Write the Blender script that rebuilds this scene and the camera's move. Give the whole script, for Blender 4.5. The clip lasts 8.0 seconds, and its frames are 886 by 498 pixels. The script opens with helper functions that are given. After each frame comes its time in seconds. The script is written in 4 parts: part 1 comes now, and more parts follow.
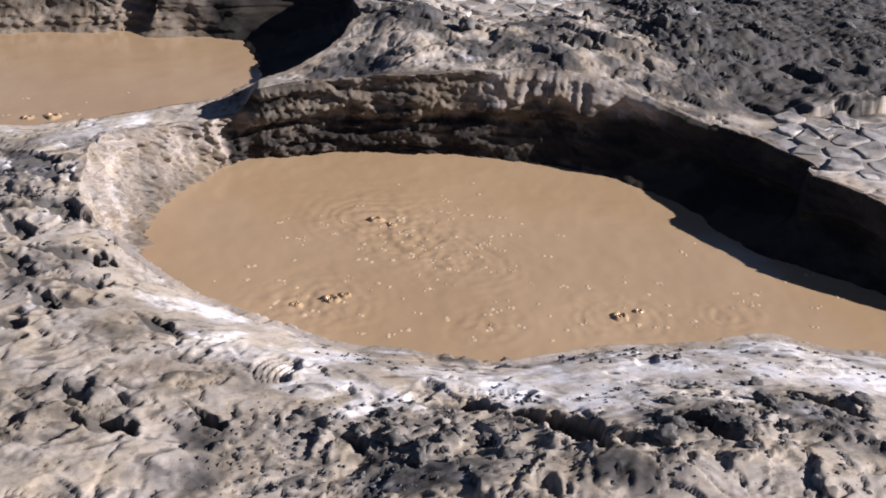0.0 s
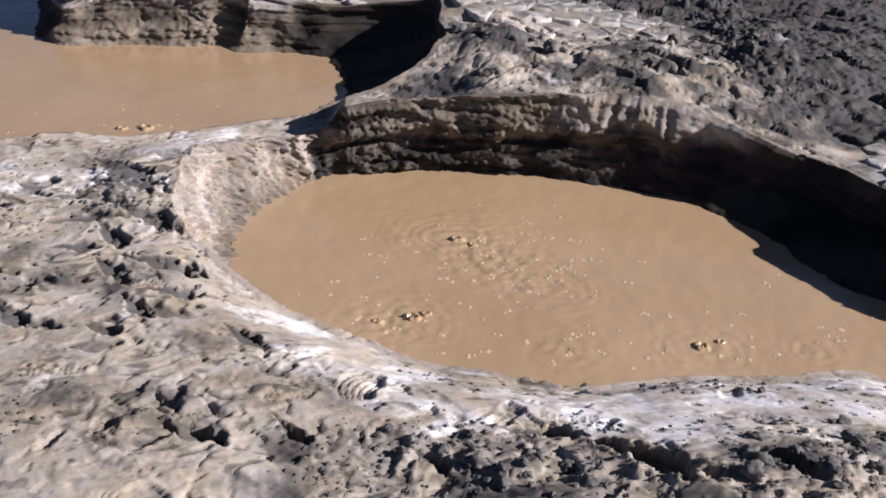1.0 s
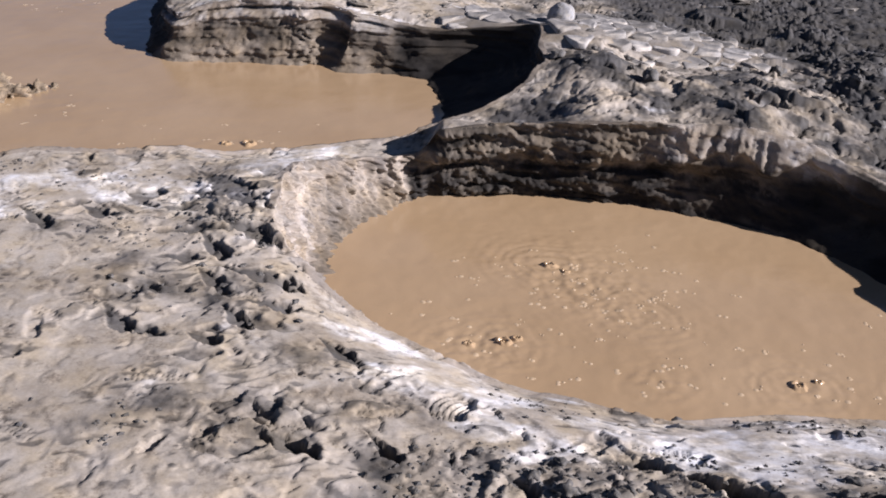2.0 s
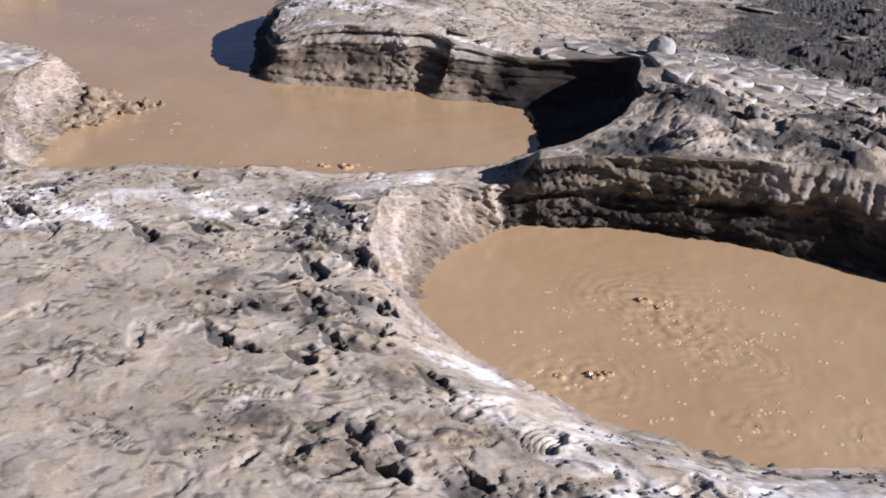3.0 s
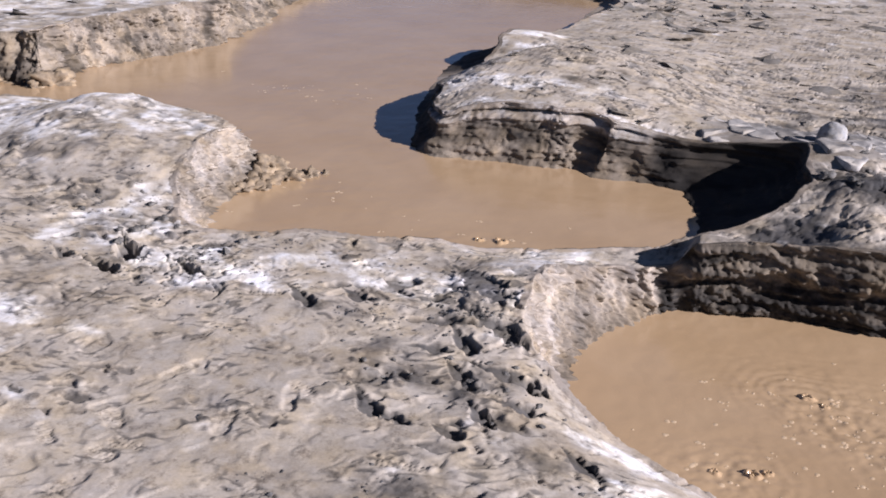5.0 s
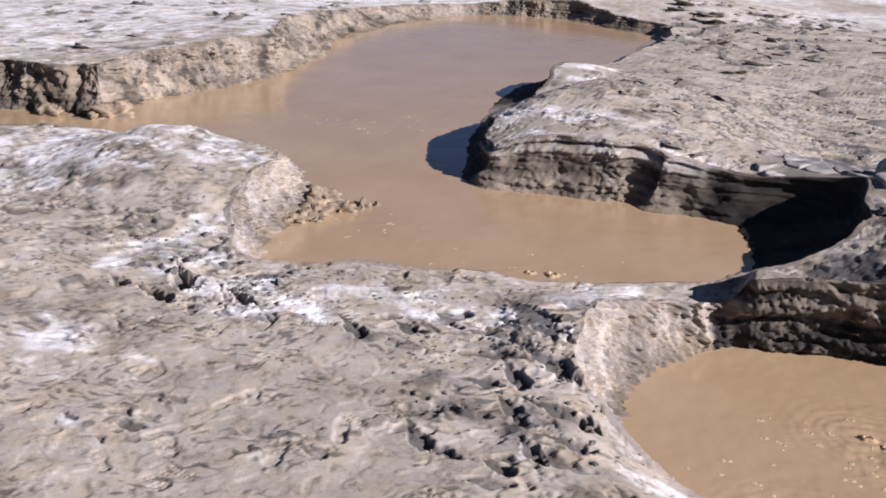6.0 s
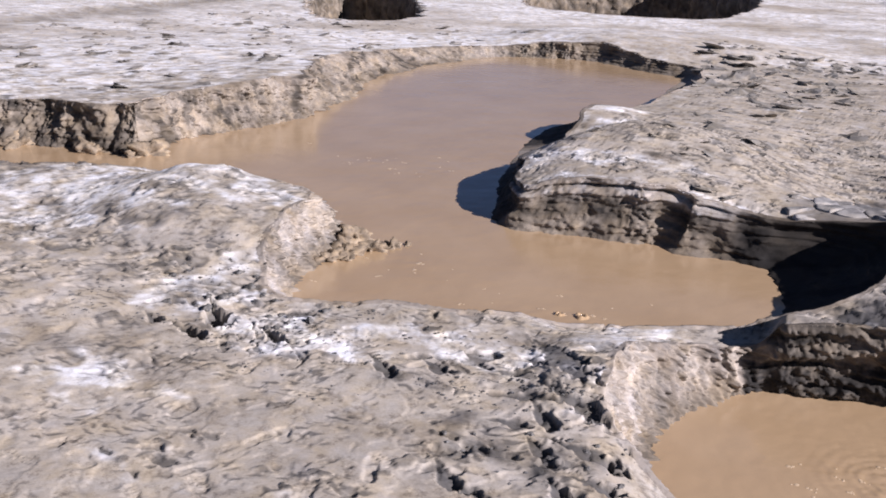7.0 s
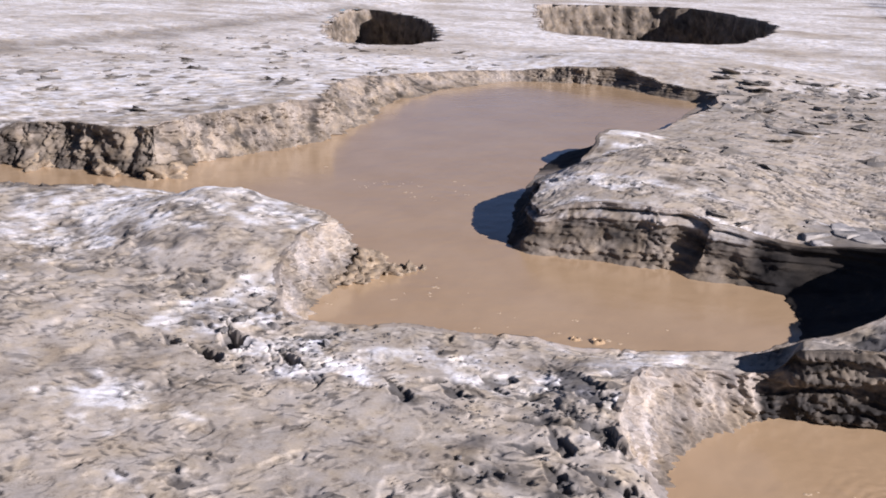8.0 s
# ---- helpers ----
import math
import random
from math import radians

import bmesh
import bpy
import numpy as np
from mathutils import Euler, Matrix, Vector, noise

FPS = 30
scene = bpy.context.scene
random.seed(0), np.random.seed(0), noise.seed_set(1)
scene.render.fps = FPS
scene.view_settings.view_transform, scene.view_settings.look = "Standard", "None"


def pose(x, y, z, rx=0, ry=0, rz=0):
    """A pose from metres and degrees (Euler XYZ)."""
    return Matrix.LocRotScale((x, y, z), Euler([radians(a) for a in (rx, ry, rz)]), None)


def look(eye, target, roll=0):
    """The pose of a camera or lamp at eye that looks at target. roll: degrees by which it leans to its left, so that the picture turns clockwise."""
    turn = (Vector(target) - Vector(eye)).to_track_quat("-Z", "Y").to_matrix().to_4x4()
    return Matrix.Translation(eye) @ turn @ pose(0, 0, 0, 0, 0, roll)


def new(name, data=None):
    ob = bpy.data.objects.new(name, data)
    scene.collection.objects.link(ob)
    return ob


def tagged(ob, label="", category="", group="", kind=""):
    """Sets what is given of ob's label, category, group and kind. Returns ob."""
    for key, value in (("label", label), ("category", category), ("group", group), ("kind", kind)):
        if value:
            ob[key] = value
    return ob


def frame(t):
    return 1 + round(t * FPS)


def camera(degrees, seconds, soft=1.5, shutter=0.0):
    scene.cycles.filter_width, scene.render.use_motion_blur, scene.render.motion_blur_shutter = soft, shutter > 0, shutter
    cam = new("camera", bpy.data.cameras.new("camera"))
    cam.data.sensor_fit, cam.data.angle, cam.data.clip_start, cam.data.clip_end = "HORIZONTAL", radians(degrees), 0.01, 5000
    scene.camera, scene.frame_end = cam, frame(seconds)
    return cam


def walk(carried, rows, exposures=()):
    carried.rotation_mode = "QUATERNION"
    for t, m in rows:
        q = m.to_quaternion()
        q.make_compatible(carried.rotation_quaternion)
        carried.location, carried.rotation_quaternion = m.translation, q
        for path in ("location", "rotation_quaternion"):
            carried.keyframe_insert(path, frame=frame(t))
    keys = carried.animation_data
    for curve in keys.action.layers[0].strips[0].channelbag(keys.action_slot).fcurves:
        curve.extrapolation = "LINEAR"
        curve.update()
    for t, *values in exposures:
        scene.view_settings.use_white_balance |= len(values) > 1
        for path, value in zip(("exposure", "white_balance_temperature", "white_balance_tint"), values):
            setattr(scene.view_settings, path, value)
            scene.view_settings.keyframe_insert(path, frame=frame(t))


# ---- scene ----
cam = camera(48.0, 8.0, soft=1.8)
walk(cam, [
    (0.0, pose(0.0000, -0.0000, 2.8000, 60.935, -2.310, 1.283)),
    (0.5, pose(-0.0552, 0.0010, 2.8225, 61.202, -2.227, 3.177)),
    (1.0, pose(-0.1060, -0.0270, 2.8551, 61.597, -2.306, 5.551)),
    (1.5, pose(-0.1380, -0.0466, 2.8698, 62.099, -2.249, 8.200)),
    (3.0, pose(-0.2553, -0.0780, 2.8858, 63.962, -2.383, 16.205)),
    (3.5, pose(-0.2811, -0.0723, 2.8835, 64.860, -2.366, 18.794)),
    (4.0, pose(-0.3027, -0.0599, 2.8806, 65.844, -2.201, 21.119)),
    (4.5, pose(-0.3136, -0.0634, 2.8912, 66.844, -2.033, 23.239)),
    (5.0, pose(-0.3276, -0.0582, 2.8921, 67.833, -1.799, 25.073)),
    (6.5, pose(-0.3664, -0.0594, 2.9105, 70.555, -1.280, 28.815)),
    (7.0, pose(-0.3465, -0.1196, 2.9361, 71.732, -1.396, 29.569)),
    (7.5, pose(-0.3473, -0.1324, 2.9409, 72.635, -1.459, 30.176)),
    (8.0, pose(-0.3460, -0.1356, 2.9458, 73.049, -1.458, 30.484)),
], exposures=[(0.0, 0.70, 6250, 17), (4.0, 0.70, 6170, 18.5), (8.0, 0.74, 6100, 19.5)])

# ---- sky and sun ----
SUN_ELEVATION, SUN_AZIMUTH = radians(28), radians(-3)   # azimuth from +x towards +y
sky_world = bpy.data.worlds.new("sky")
scene.world = sky_world
sky_world.use_nodes = True
wn = sky_world.node_tree.nodes
sky = wn.new("ShaderNodeTexSky")
sky.sky_type, sky.sun_disc = "NISHITA", False
sky.altitude, sky.dust_density, sky.air_density = 5000, 0.3, 0.6
sky.sun_elevation = SUN_ELEVATION
sky.sun_rotation = radians(90) - SUN_AZIMUTH
sky_world.node_tree.links.new(sky.outputs[0], wn["Background"].inputs[0])
wn["Background"].inputs[1].default_value = 0.05
sun_dir = Vector((math.cos(SUN_ELEVATION) * math.cos(SUN_AZIMUTH), math.cos(SUN_ELEVATION) * math.sin(SUN_AZIMUTH), math.sin(SUN_ELEVATION)))
sun_lamp = new("sun", bpy.data.lights.new("sun", "SUN"))
sun_lamp.data.energy, sun_lamp.data.angle, sun_lamp.data.color = 5.0, radians(0.53), (1.0, 0.96, 0.91)
sun_lamp.matrix_world = look(sun_dir * 50, (0, 0, 0))


# ---- noise ----
def lattice(i, j, k, seed):
    h = (i * 374761393 + j * 668265263 + k * 1274126177 + seed * 974711) & 0xFFFFFFFF
    h = ((h ^ (h >> 13)) * 1274126177) & 0xFFFFFFFF
    h = ((h ^ (h >> 15)) * 2246822519) & 0xFFFFFFFF
    return h ^ (h >> 16)


def perlin(x, y, z=0.0, seed=0):
    """Smooth noise in about -1 to 1."""
    level = np.ndim(z) == 0 and float(z).is_integer()
    x, y, z = np.broadcast_arrays(np.asarray(x, float), np.asarray(y, float), np.asarray(z, float))
    if x.size > 40000:
        shape, x, y, z = x.shape, x.ravel(), y.ravel(), (z.flat[0] if level else z.ravel())
        parts = [perlin(x[s:s + 30000], y[s:s + 30000], z if level else z[s:s + 30000], seed) for s in range(0, x.size, 30000)]
        return np.concatenate(parts).reshape(shape)
    i, j, k = (np.floor(v).astype(np.int64) for v in (x, y, z))
    fx, fy, fz = x - i, y - j, z - k
    u, v, w = (f * f * f * (f * (f * 6 - 15) + 10) for f in (fx, fy, fz))
    total = 0.0
    for a in (0, 1):
        for b in (0, 1):
            for c in ((0,) if level else (0, 1)):
                h = lattice(i + a, j + b, k + c, seed)
                gx, gy, gz = (h & 1023) / 511.5 - 1, ((h >> 10) & 1023) / 511.5 - 1, ((h >> 20) & 1023) / 511.5 - 1
                dot = gx * (fx - a) + gy * (fy - b) + gz * (fz - c)
                total = total + dot * (u if a else 1 - u) * (v if b else 1 - v) * (w if c else 1 - w)
    return total * 1.4


def fbm(x, y, z=0.0, octaves=4, seed=0, gain=0.5):
    total, amp = 0.0, 1.0
    for o in range(octaves):
        total = total + amp * perlin(x * 2.03 ** o, y * 2.03 ** o, z * 2.03 ** o, seed + o)
        amp *= gain
    return total


def cells(x, y, seed=0):
    """Distance to the nearest and second nearest scattered point, a value of the nearest cell, and the way from its point."""
    if x.size > 40000:
        parts = [cells(x[s:s + 30000], y[s:s + 30000], seed) for s in range(0, x.size, 30000)]
        return tuple(np.concatenate(p) for p in zip(*parts))
    i, j = np.floor(x).astype(np.int64), np.floor(y).astype(np.int64)
    d1 = np.full(x.shape, 9.0)
    d2, tag, ox, oy = d1.copy(), np.zeros(x.shape), np.zeros(x.shape), np.zeros(x.shape)
    for a in (-1, 0, 1):
        for b in (-1, 0, 1):
            h = lattice(i + a, j + b, 0 * i, seed)
            px, py = i + a + 0.1 + 0.8 * (h & 1023) / 1023, j + b + 0.1 + 0.8 * ((h >> 10) & 1023) / 1023
            d = np.hypot(x - px, y - py)
            near = d < d1
            d2 = np.where(near, d1, np.minimum(d2, d))
            tag = np.where(near, ((h >> 20) & 1023) / 1023, tag)
            ox, oy = np.where(near, x - px, ox), np.where(near, y - py, oy)
            d1 = np.where(near, d, d1)
    return d1, d2, tag, ox, oy


def smooth(a, b, v):
    t = np.clip((v - a) / (b - a), 0, 1)
    return t * t * (3 - 2 * t)


# ---- pits: waterline points (x, y, distance of the rim behind it) ----
def closed_curve(points, step):
    """A smooth closed curve through points, sampled about every step metres."""
    p = np.array(points, float)
    n, out = len(p), []
    for k in range(n):
        a, b, c, d = (p[(k + o) % n] for o in (-1, 0, 1, 2))
        m = max(2, int(math.dist(b[:2], c[:2]) / step))
        t = np.linspace(0, 1, m, endpoint=False)[:, None]
        out.append(0.5 * (2 * b + (c - a) * t + (2 * a - 5 * b + 4 * c - d) * t ** 2 + (3 * b - a - 3 * c + d) * t ** 3))
    return np.concatenate(out)


def blur_closed(v, k):
    ker = np.hanning(2 * k + 3)[1:-1]
    ker /= ker.sum()
    return np.stack([np.convolve(np.concatenate([c[-k:], c, c[:k]]), ker, "valid") for c in v.T], 1)


def outward(curve, blur):
    d = np.roll(curve[:, :2], -1, 0) - np.roll(curve[:, :2], 1, 0)
    area = np.sum(curve[:, 0] * np.roll(curve[:, 1], -1) - np.roll(curve[:, 0], -1) * curve[:, 1])
    nrm = np.stack([d[:, 1], -d[:, 0]], 1) * (1 if area > 0 else -1)
    nrm = blur_closed(nrm / (np.linalg.norm(nrm, axis=1, keepdims=True) + 1e-9), blur)
    return nrm / (np.linalg.norm(nrm, axis=1, keepdims=True) + 1e-9)


def signed_distance(px, py, poly):
    """Distance to a closed polygon, negative inside, for arrays of points."""
    a, b = poly, np.roll(poly, -1, 0)
    out = np.empty(px.shape)
    for s in range(0, len(px), 4000):
        x, y = px[s:s + 4000, None], py[s:s + 4000, None]
        ex, ey = (b - a)[:, 0], (b - a)[:, 1]
        t = np.clip(((x - a[:, 0]) * ex + (y - a[:, 1]) * ey) / (ex * ex + ey * ey + 1e-12), 0, 1)
        d = np.min((x - a[:, 0] - t * ex) ** 2 + (y - a[:, 1] - t * ey) ** 2, 1)
        cross = ((a[:, 1] > y) != (b[:, 1] > y)) & (x < (b[:, 0] - a[:, 0]) * (y - a[:, 1]) / (b[:, 1] - a[:, 1] + 1e-12) + a[:, 0])
        out[s:s + 4000] = np.sqrt(d) * np.where(np.sum(cross, 1) % 2 == 1, -1, 1)
    return out


class Pit:
    def __init__(self, points, level, step, blur, cell):
        self.level = level
        wiggle = closed_curve(points, step)
        self.water = wiggle[:, :2]
        self.normal = outward(wiggle, blur)
        x, y = self.water.T
        ragged = 0.5 * fbm(x * 1.9, y * 1.9, 0, 2, 21)
        slumped = 0.30 * smooth(-8.5, -9.5, x) * fbm(x * 1.2, y * 1.2, 0, 3, 20)
        self.setback = np.maximum(wiggle[:, 2] + (0.8 * np.minimum(wiggle[:, 2], 0.2) + 0.06) * ragged + slumped, 0.03)
        self.rim = self.water + self.normal * self.setback[:, None]
        lo, hi = self.rim.min(0) - 3, self.rim.max(0) + 3
        self.lo, self.cell = lo, cell
        self.nx, self.ny = (np.ceil((hi - lo) / cell).astype(int) + 2).tolist()
        gx, gy = np.meshgrid(lo[0] + cell * np.arange(self.nx), lo[1] + cell * np.arange(self.ny), indexing="ij")
        coarse = self.rim[::max(1, int(cell / step))]
        self.table = signed_distance(gx.ravel(), gy.ravel(), coarse).reshape(gx.shape)

    def away(self, x, y):
        """Distance outside the rim, negative over the pit."""
        fx, fy = (x - self.lo[0]) / self.cell, (y - self.lo[1]) / self.cell
        i, j = np.clip(np.floor(fx).astype(int), 0, self.nx - 2), np.clip(np.floor(fy).astype(int), 0, self.ny - 2)
        u, v = np.clip(fx - i, 0, 1), np.clip(fy - j, 0, 1)
        t = self.table
        return (t[i, j] * (1 - u) + t[i + 1, j] * u) * (1 - v) + (t[i, j + 1] * (1 - u) + t[i + 1, j + 1] * u) * v


NEAR_LEVEL, FAR_LEVEL = -0.40, -0.20
near_pit = Pit([
    (-1.665, 6.90, 0.16), (-1.79, 6.70, 0.34), (-1.93, 6.34, 0.45), (-1.98, 5.94, 0.38), (-1.94, 5.59, 0.28), (-1.82, 5.27, 0.18),
    (-1.62, 5.07, 0.14), (-1.14, 4.82, 0.12), (-0.66, 4.63, 0.10), (-0.17, 4.46, 0.08), (0.18, 4.38, 0.06), (0.42, 4.47, 0.08),
    (0.84, 4.62, 0.10), (1.34, 4.75, 0.10), (1.80, 4.82, 0.10), (2.34, 4.73, 0.10), (2.80, 4.62, 0.15), (3.3, 4.68, 0.2), (3.6, 4.82, 0.15), (3.45, 4.98, 0.14),
    (3.10, 5.08, 0.22), (2.80, 5.24, 0.36), (2.36, 5.54, 0.57), (1.94, 5.84, 0.72), (1.68, 6.38, 0.76), (1.48, 6.72, 0.62), (1.30, 6.95, 0.46), (1.10, 7.04, 0.40), (0.78, 7.09, 0.40),
    (0.50, 7.15, 0.33), (0.13, 7.20, 0.23), (-0.40, 7.21, 0.15), (-0.85, 7.15, 0.13), (-1.20, 7.05, 0.10), (-1.40, 6.99, 0.10), (-1.56, 6.99, 0.16), (-1.66, 6.93, 0.16)], NEAR_LEVEL, 0.012, 6, 0.04)
far_pit = Pit([
    (-1.62, 7.60, 0.08), (-2.00, 7.46, 0.12), (-2.80, 7.06, 0.14), (-3.60, 6.62, 0.14), (-4.20, 6.36, 0.12), (-4.70, 6.14, 0.12), (-5.00, 6.04, 0.12),
    (-5.25, 6.12, 0.18), (-5.58, 6.60, 0.28), (-5.72, 7.00, 0.3), (-5.76, 7.40, 0.35), (-5.76, 7.80, 0.45), (-6.45, 8.25, 0.35), (-7.6, 8.45, 0.3),
    (-8.5, 8.35, 0.2), (-9.4, 8.45, 0.2), (-10.6, 7.7, 0.2), (-12.2, 7.0, 0.2), (-14.5, 6.3, 0.3), (-14.6, 8.1, 0.35), (-12.84, 8.74, 0.3), (-11.6, 9.2, 0.3),
    (-10.5, 9.5, 0.25), (-10.7, 10.3, 0.3), (-10.5, 11.5, 0.35), (-10.3, 12.9, 0.4), (-10.8, 15.0, 0.6), (-11.6, 17.0, 0.7)] + [
    (-11.8, 19.4, 0.7), (-11.3, 21.8, 0.5), (-9.5, 22.8, 0.4), (-7.6, 21.9, 0.3), (-6.5, 21.3, 0.4), (-6.2, 19.4, 0.5), (-6.0, 17.5, 0.3),
    (-6.3, 15.7, 0.55), (-6.6, 14.6, 0.75), (-6.35, 13.0, 0.62), (-5.7, 10.95, 0.34), (-5.2, 9.95, 0.2), (-4.97, 9.45, 0.2), (-4.70, 9.26, 0.3), (-4.0, 9.39, 0.32),
    (-3.45, 9.50, 0.26), (-3.20, 9.62, 0.24), (-2.95, 9.43, 0.36), (-2.64, 9.48, 0.28), (-2.12, 9.38, 0.40), (-1.99, 9.24, 0.98), (-1.90, 9.06, 1.06), (-1.83, 8.85, 1.00), (-1.76, 8.6, 0.94), (-1.67, 8.2, 0.76), (-1.60, 7.88, 0.42)], FAR_LEVEL, 0.02, 8, 0.06)
dry_pit_a = Pit([(-17.2, 26.7, 0.2), (-17.7, 28.9, 0.2), (-20.7, 33.5, 0.2), (-23.7, 36.7, 0.3), (-27.1, 38.9, 0.3), (-26.8, 36.6, 0.3), (-25.2, 34.0, 0.3), (-22.6, 29.8, 0.3), (-20.6, 27.2, 0.3), (-18.7, 25.6, 0.3)], -3.0, 0.12, 4, 0.2)
dry_pit_b = Pit([(-10.5, 33.5, 0.2), (-9.4, 35.7, 0.2), (-9.7, 40.7, 0.3), (-10.7, 45.8, 0.3), (-14.1, 51.4, 0.3), (-18.0, 55.2, 0.3), (-23.5, 51.4, 0.3), (-21.4, 45.2, 0.3), (-18.4, 39.3, 0.3), (-15.5, 34.3, 0.3)], -3.5, 0.15, 4, 0.3)
PITS = (near_pit, far_pit, dry_pit_a, dry_pit_b)

# ---- the lie of the land: flat-topped mounds (x, y, half-widths, height) ----
MOUNDS = ((0.3, 8.7, 2.4, 1.6, 0.13), (-3.7, 10.9, 1.75, 1.9, 0.41), (-0.7, 10.15, 1.6, 0.85, 0.25), (-5.8, 12.3, 0.9, 1.3, -0.24), (-0.72, 8.95, 0.65, 0.8, 0.15), (-6.9, 7.3, 1.6, 1.15, 0.26), (-2.45, 6.0, 0.4, 0.9, 0.05),
          (1.7, 2.6, 1.9, 1.1, 0.24), (-4.6, 13.4, 2.2, 2.4, 0.24), (-5.8, 14.2, 0.7, 0.8, 0.10), (3.3, 6.0, 1.2, 1.3, 0.04), (-9.2, 7.5, 1.6, 0.7, 0.10),
          (3.2, 9.8, 2.0, 1.3, 0.14), (-7.7, 7.8, 0.5, 0.35, 0.10), (-8.6, 25.0, 4.0, 2.4, 0.32),
          (3.7, 5.2, 0.6, 0.5, 0.09))


def land(x, y):
    """The broad height of the ground."""
    z = 0.05 * fbm(x * 0.35, y * 0.35, 0.3, 3, 5)
    for mx, my, rx, ry, h in MOUNDS:
        z = z + h * np.exp(-(((x - mx) / rx) ** 2 + ((y - my) / ry) ** 2) ** 2)
    shore = smooth(-2.2, -1.2, x) * smooth(5.6, 5.1, y)
    z = z - 0.30 * shore * np.exp(-(np.maximum(near_pit.away(x, y), 0) / 0.42) ** 1.5)
    spur_end = smooth(-1.64, -1.44, x + 0.05 * perlin(x * 6, y * 6, 0, 6)) * smooth(6.6, 6.95, y)
    z = z + 0.16 * spur_end * (1 - 0.85 * smooth(-0.2, -0.9, x) * smooth(7.22, 7.65, y)) * smooth(2.4, 0.6, x) * smooth(9.6, 8.4, y)
    ridge = smooth(1.1, 0.5, np.hypot((x + 2.4) / 1.4, (y - 7.0) / 0.6))
    z = z - 0.075 * ridge * (1 - spur_end)
    west_bank = smooth(-9.7, -10.4, x) * smooth(8.5, 9.1, y)
    ledge = smooth(-0.4, 0.4, -23.6 - 0.20 * (y - 16.7) - x + 0.9 * fbm(x * 0.5, y * 0.5, 0, 3, 7)) * smooth(-2, 8, y)
    z = z + 0.14 * ledge
    return z + west_bank * 0.42 * smooth(23, 14, y) * np.exp(-np.maximum(-x - 11, 0) / 14)


def lumps_of(x, y, size, density, seed):
    """Rounded clods scattered in a grid of cells of that size."""
    d, _, tag, _, _ = cells(x / size, y / size, seed)
    r = 0.22 + 0.36 * ((tag * 7.31) % 1)
    return np.where(tag < density, np.sqrt(np.clip(1 - (d / r) ** 2, 0, 1)) * r * size, 0)


def dents(x, y, size, share, deep, seed):
    """Dents pressed by feet and heels, each with one steep side: height, and 1 inside."""
    _, _, tag, dx, dy = cells(x / size, y / size, seed)
    turn = ((tag * 37.7) % 1) * math.pi
    long = 0.26 + 0.22 * ((tag * 11.3) % 1)
    wide = long * (0.36 + 0.34 * ((tag * 5.7) % 1))
    c, s = np.cos(turn), np.sin(turn)
    q = (np.abs((c * dx + s * dy) / long) ** 2.4 + np.abs((c * dy - s * dx) / wide) ** 2.4) ** (1 / 2.4)
    q = q + 0.34 * perlin(x * 2.6 / size, y * 2.6 / size, 0, seed + 1)
    there = (tag * 91.7) % 1 < share
    inside = np.where(there, smooth(1.0, 0.84, q), 0)
    lip = np.where(there, np.exp(-((q - 1.12) / 0.13) ** 2), 0)
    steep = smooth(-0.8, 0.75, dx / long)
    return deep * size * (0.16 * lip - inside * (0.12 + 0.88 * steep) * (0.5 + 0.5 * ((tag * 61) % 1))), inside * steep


def tilted_plates(x, y, sx, sy, step, tilt, crack, seed):
    """Broken plates, each at its own height and slant: height, and 1 along the cracks."""
    d1, d2, tag, dx, dy = cells(x / sx, y / sy, seed)
    edge = 1 - smooth(0.0, 0.09, d2 - d1)
    z = step * ((tag * 17.3) % 1 - 0.5) + tilt * (((tag * 29.1) % 1 - 0.5) * dx * sx + ((tag * 53.3) % 1 - 0.5) * dy * sy)
    return z - crack * edge, edge


# where dark crumbly clods lie heaped: x, y, reach
CLUSTERS = ((0.10, 3.20, 0.30), (-0.42, 3.42, 0.20), (1.08, 3.33, 0.24), (1.15, 3.02, 0.24), (1.50, 2.98, 0.22), (-0.25, 3.12, 0.22), (1.75, 3.02, 0.2), (0.85, 2.95, 0.2), (1.62, 3.58, 0.24), (1.68, 3.28, 0.2), (-1.0, 3.30, 0.13))


def heaped_with_clods(x, y):
    """1 within the heaps of clods, with a ragged edge."""
    ragged = 0.5 * fbm(x * 5, y * 5, 0, 3, 28)
    return np.max([smooth(1.25, 0.7, np.hypot(x - cx, y - cy) / r + ragged) for cx, cy, r in CLUSTERS], 0)


# damp darker patches: x, y, half-widths
DAMP = ((-6.5, 6.5, 1.0, 0.5), (-5.6, 6.2, 0.5, 0.5), (-5.4, 5.2, 0.45, 0.35), (-2.9, 4.9, 0.5, 0.3), (-2.2, 4.6, 0.4, 0.6), (-1.5, 3.4, 0.6, 0.4), (-2.2, 3.5, 0.5, 0.3), (-3.3, 5.1, 0.5, 0.2), (-1.9, 3.9, 0.6, 0.4), (-2.4, 4.3, 0.4, 0.5), (-1.1, 3.05, 0.6, 0.3), (0.3, 2.95, 0.8, 0.2))


